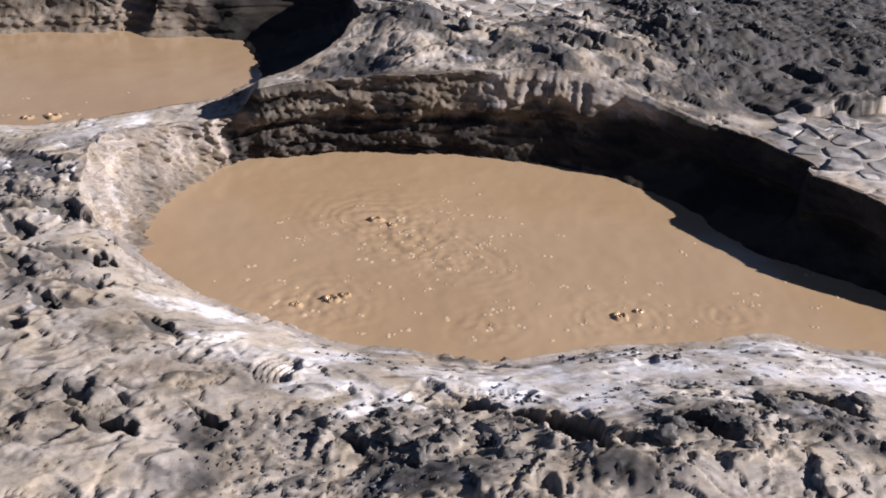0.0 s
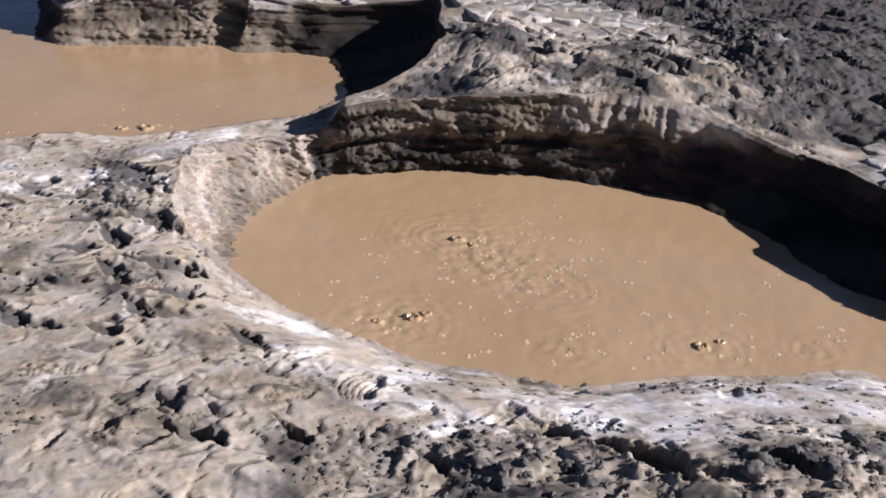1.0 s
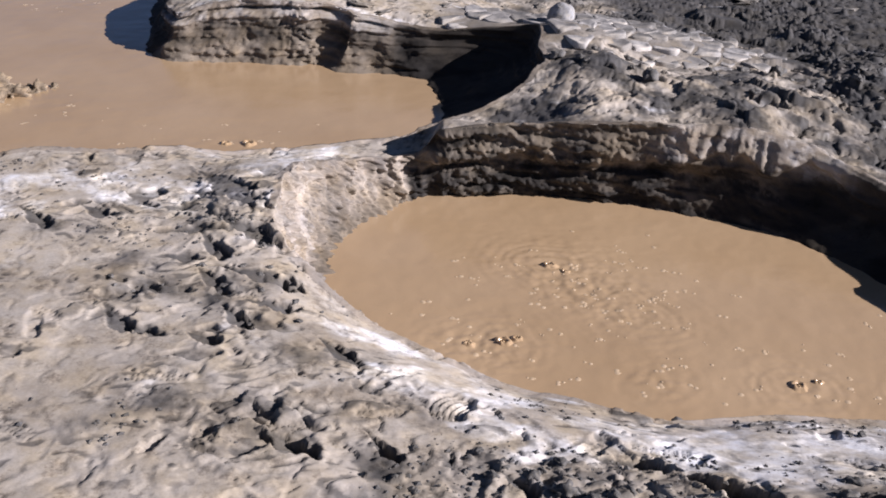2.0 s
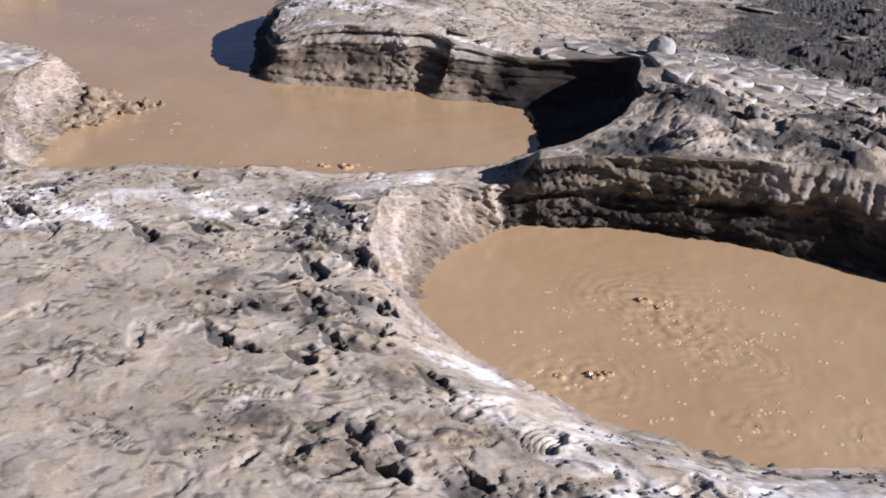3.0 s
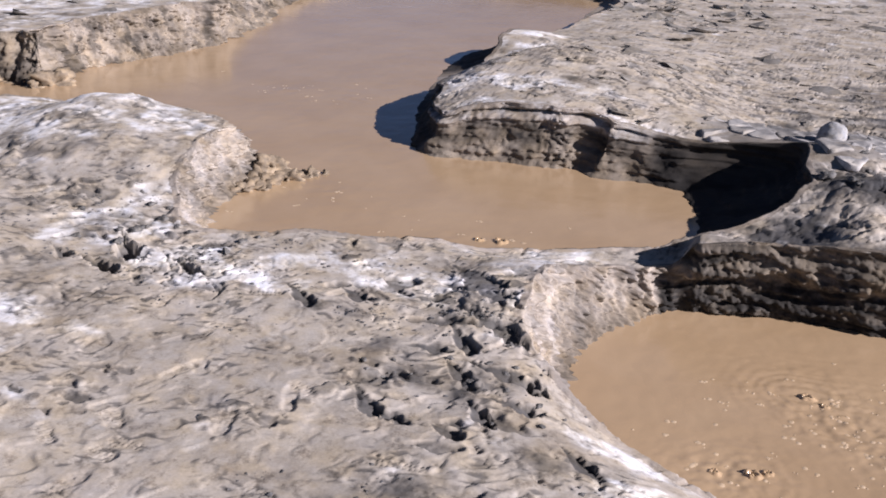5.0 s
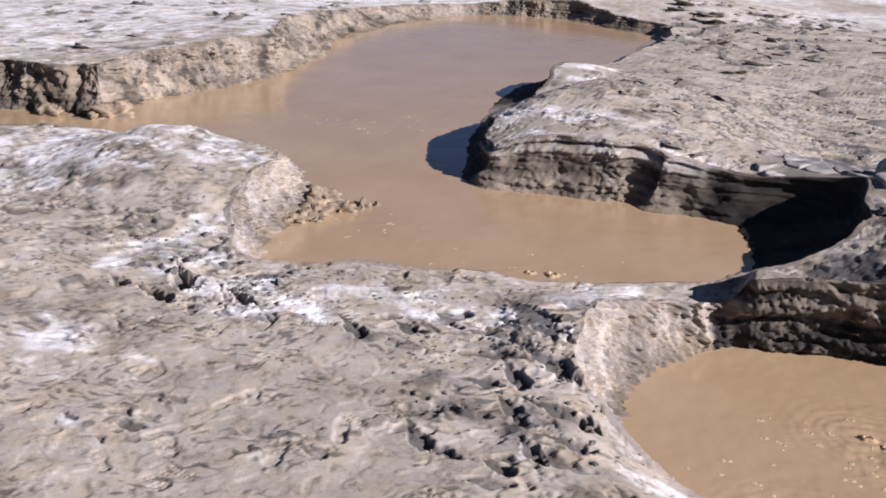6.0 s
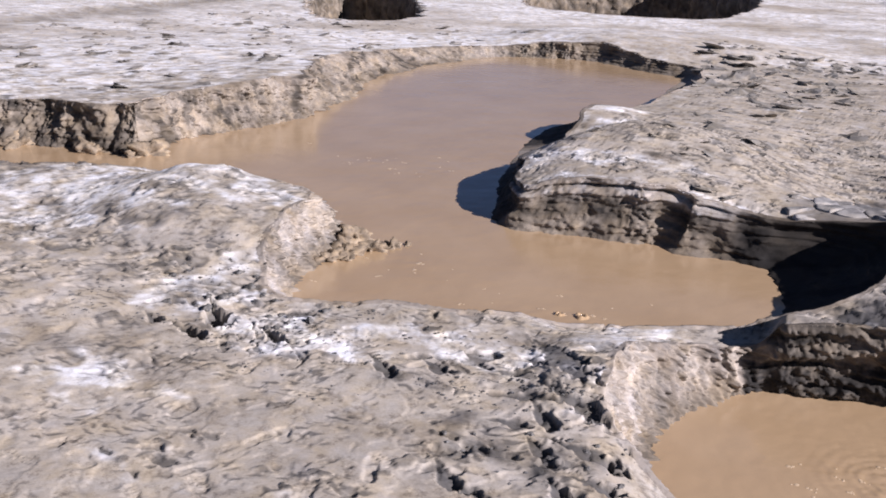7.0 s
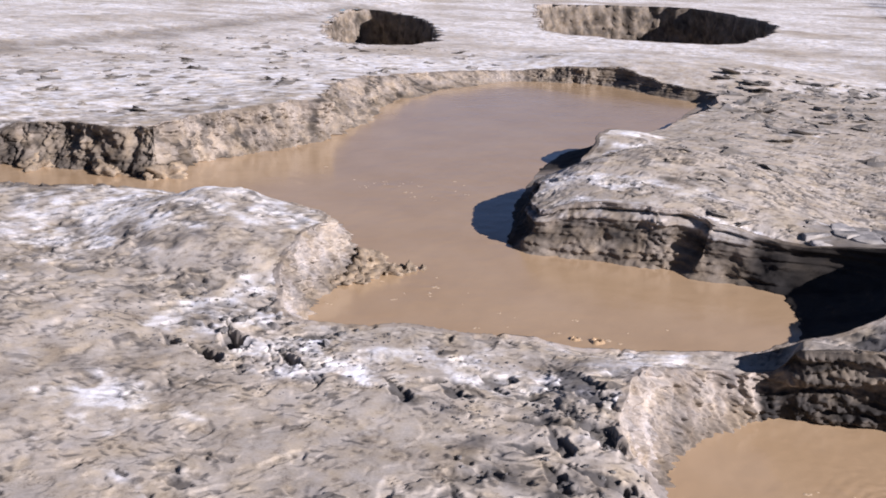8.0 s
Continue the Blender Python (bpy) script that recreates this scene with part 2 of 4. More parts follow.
# hollows trodden and slumped into the mud: x, y, half-length, depth
HOLLOWS = ((-2.36, 5.27, .17, .09), (-2.46, 5.02, .14, .08), (-2.34, 4.66, .10, .08), (-2.06, 4.76, .14, .09), (-2.08, 4.32, .10, .08), (-1.90, 4.48, .10, .07), (-2.66, 4.13, .11, .06),
           (-2.48, 4.06, .08, .06), (-2.16, 4.06, .08, .06), (-2.70, 5.84, .26, .06), (-2.30, 6.25, .12, .06), (-3.74, 5.14, .11, .06), (-3.40, 5.32, .10, .06), (-3.15, 5.52, .08, .05),
           (-2.93, 5.50, .09, .05), (-5.37, 5.28, .17, .14), (-5.36, 4.94, .13, .10), (-4.74, 5.20, .10, .08), (-5.72, 4.98, .10, .07), (-2.62, 4.86, .08, .05))
SOUTH_HOLLOWS = ((-1.44, 4.16, .12, .06), (-1.47, 3.34, .13, .08), (-1.01, 3.40, .09, .08), (0.50, 3.36, .22, .16), (0.07, 3.56, .13, .08),
                 (1.08, 3.34, .14, .09), (1.70, 3.58, .12, .08), (-0.35, 3.28, .12, .07))


def make_prints():
    """Boot prints of many walkers: x, y, half-length, half-width, turn, depth, tread."""
    rng = random.Random(4)
    out = []
    while len(out) < 150:
        x, y = rng.uniform(-9.5, 2.4), rng.uniform(2.6, 8.2)
        if y > 6.0 and x > -5.0 or y > 4.3 and x > -1.5:
            continue
        out.append((x, y, rng.uniform(0.10, 0.15), rng.uniform(0.045, 0.06), rng.uniform(0, math.pi), rng.uniform(0.003, 0.013), rng.random() < 0.5))
    out += [(1.02, 3.82, 0.145, 0.055, 0.05, 0.014, True), (-0.77, 3.84, 0.15, 0.11, 1.35, 0.03, True), (-0.05, 3.72, 0.13, 0.055, 1.2, 0.02, True), (-3.0, 5.62, .13, .05, 0.1, .02, True)]
    return out


PRINTS = make_prints()


def surface(x, y):
    """Fine relief of trodden, drying mud, and its darkness (0 to 1): torn crust baring the dark mud below, plus shade
    painted into dents, gouges, gashes and hollows.
    """
    shape = np.shape(x)
    x, y = np.ravel(x), np.ravel(y)
    bx, by = x + 0.25 * perlin(x * 1.7, y * 1.7, 0, 33), y + 0.25 * perlin(x * 1.7, y * 1.7, 0, 34)
    south = heaped_with_clods(x, y)
    rubble = smooth(1.7, 2.6, bx + 0.2 * (by - 8) + 0.5 * perlin(x * 1.1, y * 1.1, 0, 30)) * smooth(7.6, 8.1, by)
    north = smooth(7.2, 7.6, by) * smooth(-1.7, -0.3, bx) * smooth(14, 11, by)
    crust = smooth(1.25, 0.8, np.hypot((bx + 0.4) / 1.7, (by - 10.3) / 1.0)) + smooth(1.2, 0.8, np.hypot((bx - 3.0) / 0.75, (by - 6.75) / 0.6))
    rim = smooth(1.3, 0.5, np.hypot((bx + 2.3) / 0.8, (by - 4.9) / 1.3))
    west = smooth(-4.4, -5.2, bx) * smooth(5.0, 5.6, by) * smooth(9.0, 8.4, by)
    beyond = smooth(8.6, 9.6, by) * (1 - north)
    headland = smooth(10.5, 11.1, by) * smooth(-4.9, -4.2, bx) * smooth(15, 12, by) * (1 - np.clip(crust, 0, 1))
    smooth_flat = smooth(1.3, 0.6, np.hypot((bx + 3.3) / 1.5, (by - 3.9) / 1.4))
    patch = np.clip(0.5 + 1.1 * fbm(x * 1.1, y * 1.1, 0, 3, 40), 0.1, 1.2)
    back = near_pit.away(x, y)
    wide = 1 + 1.0 * smooth(0.2, 0.9, bx)
    bank = smooth(0.60 * wide, 0.35 * wide, back) * smooth(5.3, 4.9, by) * smooth(-1.9, -1.2, bx)
    rough = np.clip(0.25 + 0.6 * patch + 0.05 * south + 0.4 * north - 0.35 * rim + 0.15 * west - 0.5 * smooth_flat, 0.12, 1.3) * (1 - 0.65 * bank)
    south = south * (1 - bank)
    wx = x + 0.10 * perlin(x * 2.7, y * 2.7, 0, 31) + 0.035 * perlin(x * 8, y * 8, 0, 35)
    wy = y + 0.10 * perlin(x * 2.7, y * 2.7, 0, 32) + 0.035 * perlin(x * 8, y * 8, 0, 36)
    solid = np.clip(crust, 0, 1)
    where = fbm(x * 1.5, y * 1.5, 0, 3, 48)
    trodden = np.clip(0.34 + 0.9 * where + 0.25 * west + 0.35 * rim + 0.3 * south + 0.35 * smooth(-2.8, -2.0, bx) * smooth(4.5, 3.9, by) + 0.2 * beyond - 0.42 * smooth_flat, 0.06, 1) * (1 - 0.75 * bank) * (1 - 0.8 * north)
    z = 0.011 * rough * fbm(wx * 2.6, wy * 2.6, 0, 3, 41) + 0.0030 * rough * fbm(wx * 22, wy * 22, 0, 3, 45, 0.6)
    torn_or_shade = np.zeros(x.shape)
    # dents of boots, heels and dragged feet, deepest round the near pool
    soft = 1 + 1.0 * np.clip(rim + smooth(-2.8, -2.0, bx) * smooth(5.0, 4.4, by) + 0.7 * west, 0, 1) + 0.3 * smooth(-2.6, -1.9, bx) * smooth(4.4, 3.8, by) - 0.6 * smooth(-0.9, -0.3, bx) * smooth(3.7, 3.4, by)
    for size, share, deep, seed in ((0.34, 0.50, 0.040, 42), (0.17, 0.42, 0.052, 43), (0.09, 0.36, 0.060, 44)):
        dent, hole = dents(wx + 7 * size, wy, size, np.clip(share * trodden, 0, 0.9), deep, seed)
        z = z + soft * dent
        # the steep side is darkened as its own shade would be
        torn_or_shade = np.maximum(torn_or_shade, hole * np.clip(0.25 + 1.1 * where, 0.1, 0.75))
    # flakes and smears torn off the crust
    for sx, sy, share, seed in ((0.21, 0.08, 0.30, 52), (0.11, 0.045, 0.24, 54)):
        d1, d2, tag, _, _ = cells((wx + 0.3 * sx * perlin(x / sx, y / sx, 0, seed)) / sx, (wy + 0.5 * sy * perlin(x / sy * 0.7, y / sy * 0.7, 0, seed + 1)) / sy, seed)
        share = share * np.clip(0.10 + 0.55 * headland + 1.5 * where - 0.05 * rim + 0.25 * west + 0.15 * south - 0.4 * smooth_flat, 0.02, 0.9) * (1 - 0.7 * bank)
        flake = np.where(tag < share, smooth(0.04, 0.16, d2 - d1), 0)
        z = z + flake * sy * np.where((tag * 41) % 1 < 0.5, 0.14, -0.20)
        torn_or_shade = np.maximum(torn_or_shade, flake * (0.4 + 0.5 * ((tag * 23) % 1)))
    # low scarps where the mud slid over itself
    fold = fbm(wx * 2.3 + 0.5 * wy, wy * 3.2, 0, 3, 90, 0.5)
    flat_share = 1 - 0.6 * north
    for cut, tall in ((-0.18, 0.004), (0.22, 0.005)):
        z = z + tall * flat_share * smooth(cut - 0.02, cut + 0.02, fold)
    # short scuffs and tread marks in patches
    scuffed = smooth(0.02, 0.3, perlin(x * 2.1, y * 2.1, 0, 92) + 0.35 * np.exp(-((x + 1.5) / 0.8) ** 2 - ((y - 3.4) / 0.6) ** 2)) * flat_share
    scuff = perlin(wx * 10 + 4 * wy, wy * 24 - 3 * wx, 0, 93)
    scuff = scuffed * (smooth(0.16, 0.34, scuff) - 0.35 * smooth(0.2, 0.6, -scuff))
    z = z - 0.004 * scuff
    torn_or_shade = np.maximum(torn_or_shade, 0.75 * np.clip(scuff, 0, 1))
    cross = perlin(wx * 22 - 5 * wy, wy * 11 + 5 * wx, 0, 94)
    cross = smooth(0.05, 0.3, perlin(x * 2.4, y * 2.4, 0, 95)) * flat_share * smooth(0.22, 0.36, cross) * (1 - 0.7 * bank)
    z = z - 0.005 * cross
    torn_or_shade = np.maximum(torn_or_shade, 0.65 * cross)
    # gouges along the rim of the near pool and the ridge between the pools
    along = np.exp(-((by - 5.62 - 0.10 * (bx + 3.4)) / 0.32) ** 2) * smooth(-6.6, -5.6, bx) * smooth(-2.1, -2.5, bx)
    soft_rim = np.clip(rim + along + 0.8 * west, 0, 1) * (1 - bank)
    at = np.flatnonzero(soft_rim > 0.02)
    if len(at):
        gouge = fbm(wx[at] * 2.1 + 0.8 * wy[at], wy[at] * 5.2 - 0.9 * wx[at], 0, 3, 99, 0.5) + 0.24 * np.clip(rim + 0.8 * along + 0.5 * west, 0, 1)[at]
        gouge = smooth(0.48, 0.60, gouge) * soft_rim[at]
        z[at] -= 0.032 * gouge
        torn_or_shade[at] = np.maximum(torn_or_shade[at], 0.85 * gouge)
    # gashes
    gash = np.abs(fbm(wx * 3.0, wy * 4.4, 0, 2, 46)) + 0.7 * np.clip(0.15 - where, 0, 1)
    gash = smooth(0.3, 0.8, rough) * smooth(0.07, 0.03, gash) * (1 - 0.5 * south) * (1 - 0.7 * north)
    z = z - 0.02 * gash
    torn_or_shade = np.maximum(torn_or_shade, 0.8 * gash)
    # broken plates and tongues of mud heaped over one another
    fx, fy = wx + 0.14 * perlin(x * 1.9, y * 1.9, 0, 38), wy + 0.14 * perlin(x * 1.9, y * 1.9, 0, 39)
    behind = smooth(0.02, 0.45, np.minimum(back, far_pit.away(x, y)))
    lumpy = north * (1 - 0.9 * solid) * (0.3 + 0.7 * behind)
    at = np.flatnonzero(lumpy > 0)
    if len(at):
        ax, ay, gx, gy, share = x[at], y[at], fx[at], fy[at], lumpy[at]
        big, gap = tilted_plates(gx + 0.3 * gy, gy, 0.62, 0.40, 0.10, 0.55, 0.03, 47)
        small, crack = tilted_plates(gx + 0.05 * perlin(ax * 7, ay * 7, 0, 37), gy + 0.04 * perlin(ax * 8, ay * 8, 0, 36), 0.40, 0.25, 0.05, 0.45, 0.028, 49)
        knobs = 0.05 * (np.abs(fbm(gx * 1.7, gy * 2.1, 0, 2, 29)) - 0.2)
        knobs = knobs + 0.04 * (0.28 - np.abs(fbm(gx * 3.2, gy * 4.0, 0, 3, 56, 0.5))) * smooth(-0.1, 0.3, perlin(ax * 1.3, ay * 1.3, 0, 58) + 0.2 * rubble[at])
        z[at] += share * 0.012 * fbm(gx * 13, gy * 13, 0, 3, 27, 0.6) + share * (1 - 0.35 * rubble[at]) * (big * (0.25 + 0.5 * smooth(0.2, 1.2, bx[at])) + 0.5 * small + knobs)
        torn_or_shade[at] = np.maximum(torn_or_shade[at], 0.5 * share * np.maximum(0.6 * gap, crack))
    # mud broken up by many feet before the near pool
    churned = (smooth(3.52, 3.22, by) * smooth(-0.9, -0.4, bx) + 0.45 * smooth(4.3, 3.9, by) * smooth(-2.5, -1.9, bx) * smooth(-0.5, -0.9, bx)) * (1 - bank)
    at = np.flatnonzero(churned > 0)
    if len(at):
        ax, ay, gx, gy, share = x[at], y[at], fx[at], fy[at], churned[at]
        slab, crack = tilted_plates(gx + 0.03 * perlin(ax * 11, ay * 11, 0, 24), gy + 0.03 * perlin(ax * 11, ay * 11, 0, 25), 0.23, 0.15, 0.05, 0.6, 0.025, 26)
        chip, nick = tilted_plates(gx + 3, gy + 0.02 * perlin(ax * 17, ay * 17, 0, 23), 0.10, 0.07, 0.022, 0.6, 0.010, 22)
        patchy = smooth(-0.1, 0.2, where[at])
        z[at] += share * (0.42 * slab + 0.6 * chip * patchy)
        torn_or_shade[at] = np.maximum(torn_or_shade[at], share * np.maximum(0.4 * crack, 0.3 * nick * patchy))
    # loose clods pressed into the surface
    clump = smooth(0.10, 0.4, fbm(x * 1.7, y * 1.7, 0, 2, 50) + 0.2 * south)
    coarse = smooth(3.2, 1.8, bx)
    for size, tall, often, seed in ((0.16, 0.6, 0.10 * south + 0.05 * west + 0.06 * beyond, 51), (0.085, 0.5, 0.01 + 0.30 * south + 0.04 * rim + 0.07 * west + 0.05 * beyond, 53),
                                    (0.048, 0.55, 0.02 + 0.36 * south + 0.05 * rim + 0.05 * west, 55)):
        heaped = 0.8 if size < 0.1 else 0.35 * coarse
        dense = np.clip(clump * often * (1 - bank) + heaped * rubble, 0, 0.9) * (1 - 0.8 * solid)
        at = np.flatnonzero(dense > 0.004)
        if len(at):
            lump = tall * lumps_of(wx[at] + 30 * size, wy[at], size, dense[at], seed)
            z[at] += lump
            torn_or_shade[at] = np.maximum(torn_or_shade[at], 0.8 * smooth(0.0, 0.1 * size, lump))
    # ground under the cracked crust stays low and darker
    z = z * (1 - 0.7 * solid)
    torn_or_shade = np.maximum(torn_or_shade * (1 - 0.8 * solid), 0.6 * solid)
    for hx, hy, r, deep in HOLLOWS + SOUTH_HOLLOWS:
        r, deep = (1.35 * r, (1.4 if hx < -4.5 else 0.62) * deep) if hx < -1.7 else (1.1 * r, 0.8 * deep)
        near = np.flatnonzero((np.abs(x - hx) < 2 * r) & (np.abs(y - hy) < 2 * r))
        if len(near):
            ax, ay = x[near] - hx, y[near] - hy
            turn = 0.45 * math.sin(9 * hx + 4 * hy) - 0.35
            c, s = math.cos(turn), math.sin(turn)
            u, v = (c * ax + s * ay) / (1.3 * r), (c * ay - s * ax) / r
            q = np.hypot(u, v / (0.10 + 0.36 * smooth(-1.0, 0.6, u))) + 0.55 * perlin(x[near] * 6, y[near] * 6, 0, 59) + 0.45 * fbm(x[near] * 14, y[near] * 14, 0, 2, 60)
            # the hollow is darkened all over: bared mud and painted shade
            torn_or_shade[near] = np.maximum(torn_or_shade[near], 0.97 * smooth(1.08, 0.88, q))
            z[near] += 0.10 * deep * np.exp(-((q - 1.15) / 0.14) ** 2) - deep * smooth(1.02, 0.86, q) * (0.2 + 0.8 * smooth(-0.7, 0.6, ax / r))
    for px, py, a, b, turn, deep, tread in PRINTS:
        near = np.flatnonzero((np.abs(x - px) < 1.6 * a) & (np.abs(y - py) < 1.6 * a))
        if len(near):
            ax, ay = x[near] - px, y[near] - py
            c, s = math.cos(turn), math.sin(turn)
            u, v = (c * ax + s * ay) / a, (c * ay - s * ax) / b
            waist = 1 - 0.22 * np.exp(-((u + 0.2) / 0.3) ** 2)
            q = (np.abs(u) ** 3 + np.abs(v / waist) ** 3) ** (1 / 3) + 0.3 * perlin(x[near] * 9, y[near] * 9, 0, 65)
            inside = smooth(1.08, 0.84, q)
            z[near] = z[near] * (1 - 0.5 * inside) + 0.10 * deep * np.exp(-((q - 1.14) / 0.13) ** 2) - deep * inside * (0.5 + 0.5 * smooth(-0.06, 0.06, ax))
            if deep == 0.03:              # a sole that slid and left curved ridges
                comb = inside * np.sin((v * b + 2.6 * (u * a) ** 2) * 190)
                z[near] += 0.009 * comb
                # grooves are darkened in colour, standing in for their shade
                torn_or_shade[near] = np.maximum(torn_or_shade[near] * (1 - inside), 0.7 * smooth(0.2, -0.5, comb))
            elif deep == 0.014:           # a sole with a net of small studs
                net = np.sin((u * a + 1.2 * v * b) * 135) * np.sin((u * a - 1.2 * v * b) * 135)
                z[near] += 0.006 * inside * smooth(-0.2, 0.2, net)
                # gaps between studs are darkened: the mesh is too coarse for shade
                torn_or_shade[near] = np.maximum(torn_or_shade[near] * (1 - inside), 0.7 * inside * smooth(0.1, -0.2, net))
            elif tread:
                z[near] += 0.005 * inside * np.sign(np.sin(u * a * 220)) * (np.sin(v * b * 160) > -0.3)
    ahead = 0.1 + 0.9 * smooth(1.3, 2.5, y)      # the ground levels out to the south
    z = z * (0.02 + 0.98 * smooth(26, 12, np.hypot(x, y))) * ahead
    torn_or_shade = torn_or_shade * smooth(30, 13, np.hypot(x, y)) * ahead
    return z.reshape(shape), torn_or_shade.reshape(shape)


def relief(x, y):
    return surface(x, y)[0]


def mesh_from_grid(name, P, keep, material, smooth_shade=True):
    """One mesh out of an n by m array of points; keep marks the faces that stay."""
    n, m = P.shape[:2]
    ids = np.arange(n * m).reshape(n, m)
    q = np.stack([ids[:-1, :-1], ids[1:, :-1], ids[1:, 1:], ids[:-1, 1:]], -1)[keep]
    used = np.zeros(n * m, bool)
    used[q.ravel()] = True
    new_id = np.cumsum(used) - 1
    q = new_id[q]
    v = P.reshape(-1, 3)[used]
    me = bpy.data.meshes.new(name)
    me.vertices.add(len(v))
    me.vertices.foreach_set("co", v.astype(np.float32).ravel())
    me.loops.add(q.size)
    me.loops.foreach_set("vertex_index", q.astype(np.int32).ravel())
    me.polygons.add(len(q))
    me.polygons.foreach_set("loop_start", np.arange(0, q.size, 4, dtype=np.int32))
    me.polygons.foreach_set("use_smooth", np.full(len(q), smooth_shade))
    me.materials.append(material)
    me.update(calc_edges=True)
    return me, used


def give_values(me, name, values):
    me.attributes.new(name, "FLOAT", "POINT").data.foreach_set("value", values.astype(np.float32))


# ---- materials ----
def material(name):
    mat = bpy.data.materials.new(name)
    mat.use_nodes = True
    return mat, mat.node_tree.nodes, mat.node_tree.links, mat.node_tree.nodes["Principled BSDF"]


def noise_node(nodes, links, coords, scale, detail=6, rough=0.6):
    t = nodes.new("ShaderNodeTexNoise")
    t.inputs["Scale"].default_value, t.inputs["Detail"].default_value, t.inputs["Roughness"].default_value = scale, detail, rough
    links.new(coords, t.inputs["Vector"])
    return t.outputs["Fac"]


def ramp(nodes, links, value, *stops):
    r = nodes.new("ShaderNodeValToRGB")
    e = r.color_ramp.elements
    while len(e) < len(stops):
        e.new(0.5)
    for k, (at, col) in enumerate(stops):
        e[k].position, e[k].color = at, (*col, 1)
    links.new(value, r.inputs[0])
    return r.outputs[0]


def mix(nodes, links, fac, a, b, kind="MIX"):
    m = nodes.new("ShaderNodeMix")
    m.data_type, m.blend_type = "RGBA", kind
    for socket, v in ((m.inputs[0], fac), (m.inputs[6], a), (m.inputs[7], b)):
        if isinstance(v, (int, float)):
            socket.default_value = v
        elif isinstance(v, tuple):
            socket.default_value = (*v, 1)
        else:
            links.new(v, socket)
    return m.outputs[2]


def bump(nodes, links, height, strength, distance, normal=None):
    b = nodes.new("ShaderNodeBump")
    b.inputs["Strength"].default_value, b.inputs["Distance"].default_value = strength, distance
    links.new(height, b.inputs["Height"])
    if normal:
        links.new(normal, b.inputs["Normal"])
    return b.outputs[0]


def dry_mud(name, light, dark, wet_shade_colour=(0.036, 0.036, 0.039), attributes=True):
    mat, n, l, p = material(name)
    co = n.new("ShaderNodeTexCoord").outputs["Object"]
    base = ramp(n, l, noise_node(n, l, co, 2.2, 8, 0.62), (0.33, dark), (0.62, light))
    if attributes:
        at = n.new("ShaderNodeAttribute")
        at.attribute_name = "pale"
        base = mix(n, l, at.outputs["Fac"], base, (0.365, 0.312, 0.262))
    col = base
    if attributes:
        # the dark tint is wet mud and also painted shade on walls and hollows
        for key, tint in (("wet_or_shade", wet_shade_colour), ("salt", (0.80, 0.783, 0.785))):
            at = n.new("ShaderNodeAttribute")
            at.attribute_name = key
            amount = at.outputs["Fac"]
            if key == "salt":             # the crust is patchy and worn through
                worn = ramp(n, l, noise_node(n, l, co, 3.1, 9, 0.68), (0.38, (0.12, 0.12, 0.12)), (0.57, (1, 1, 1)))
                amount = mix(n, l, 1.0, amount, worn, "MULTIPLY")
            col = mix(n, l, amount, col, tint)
    grain = ramp(n, l, noise_node(n, l, co, 60, 5, 0.7), (0.3, (0.90, 0.90, 0.90)), (0.7, (1.06, 1.055, 1.05)))
    col = mix(n, l, 1.0, col, grain, "MULTIPLY")
    blotch = ramp(n, l, noise_node(n, l, co, 7.5, 8, 0.74), (0.35, (0.55, 0.53, 0.52)), (0.46, (1, 1, 1)), (0.66, (1.12, 1.13, 1.17)))
    col = mix(n, l, 1.0, col, blotch, "MULTIPLY")
    broad = ramp(n, l, noise_node(n, l, co, 1.25, 9, 0.68), (0.34, (0.66, 0.64, 0.62)), (0.48, (1, 1, 1)), (0.66, (1.12, 1.12, 1.14)))
    col = mix(n, l, 1.0, col, broad, "MULTIPLY")
    hue = ramp(n, l, noise_node(n, l, co, 4.3, 5, 0.6), (0.36, (0.97, 1.0, 1.06)), (0.5, (1, 1, 1)), (0.64, (1.04, 1.0, 0.91)))
    col = mix(n, l, 1.0, col, hue, "MULTIPLY")
    l.new(col, p.inputs["Base Color"])
    p.inputs["Roughness"].default_value = 0.8
    p.inputs["Specular IOR Level"].default_value = 0.3
    b = bump(n, l, noise_node(n, l, co, 38, 5, 0.6), 0.18, 0.012)
    l.new(bump(n, l, noise_node(n, l, co, 170, 3, 0.6), 0.2, 0.004, b), p.inputs["Normal"])
    return mat


GROUND_MUD = dry_mud("dry_mud", (0.44, 0.385, 0.322), (0.325, 0.278, 0.226))
# third colour: wet mud, and the shade painted on walls turned from the sun
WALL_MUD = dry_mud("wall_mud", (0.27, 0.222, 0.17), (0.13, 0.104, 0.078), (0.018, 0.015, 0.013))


def liquid_mud():
    mat, n, l, p = material("liquid_mud")
    co = n.new("ShaderNodeTexCoord").outputs["Object"]
    col = ramp(n, l, noise_node(n, l, co, 1.1, 4, 0.5), (0.3, (0.385, 0.264, 0.153)), (0.7, (0.435, 0.306, 0.186)))
    l.new(col, p.inputs["Base Color"])
    p.inputs["Roughness"].default_value = 0.16
    p.inputs["Specular IOR Level"].default_value = 1.0
    l.new(bump(n, l, noise_node(n, l, co, 16, 4, 0.55), 0.12, 0.01), p.inputs["Normal"])
    return mat


LIQUID_MUD = liquid_mud()


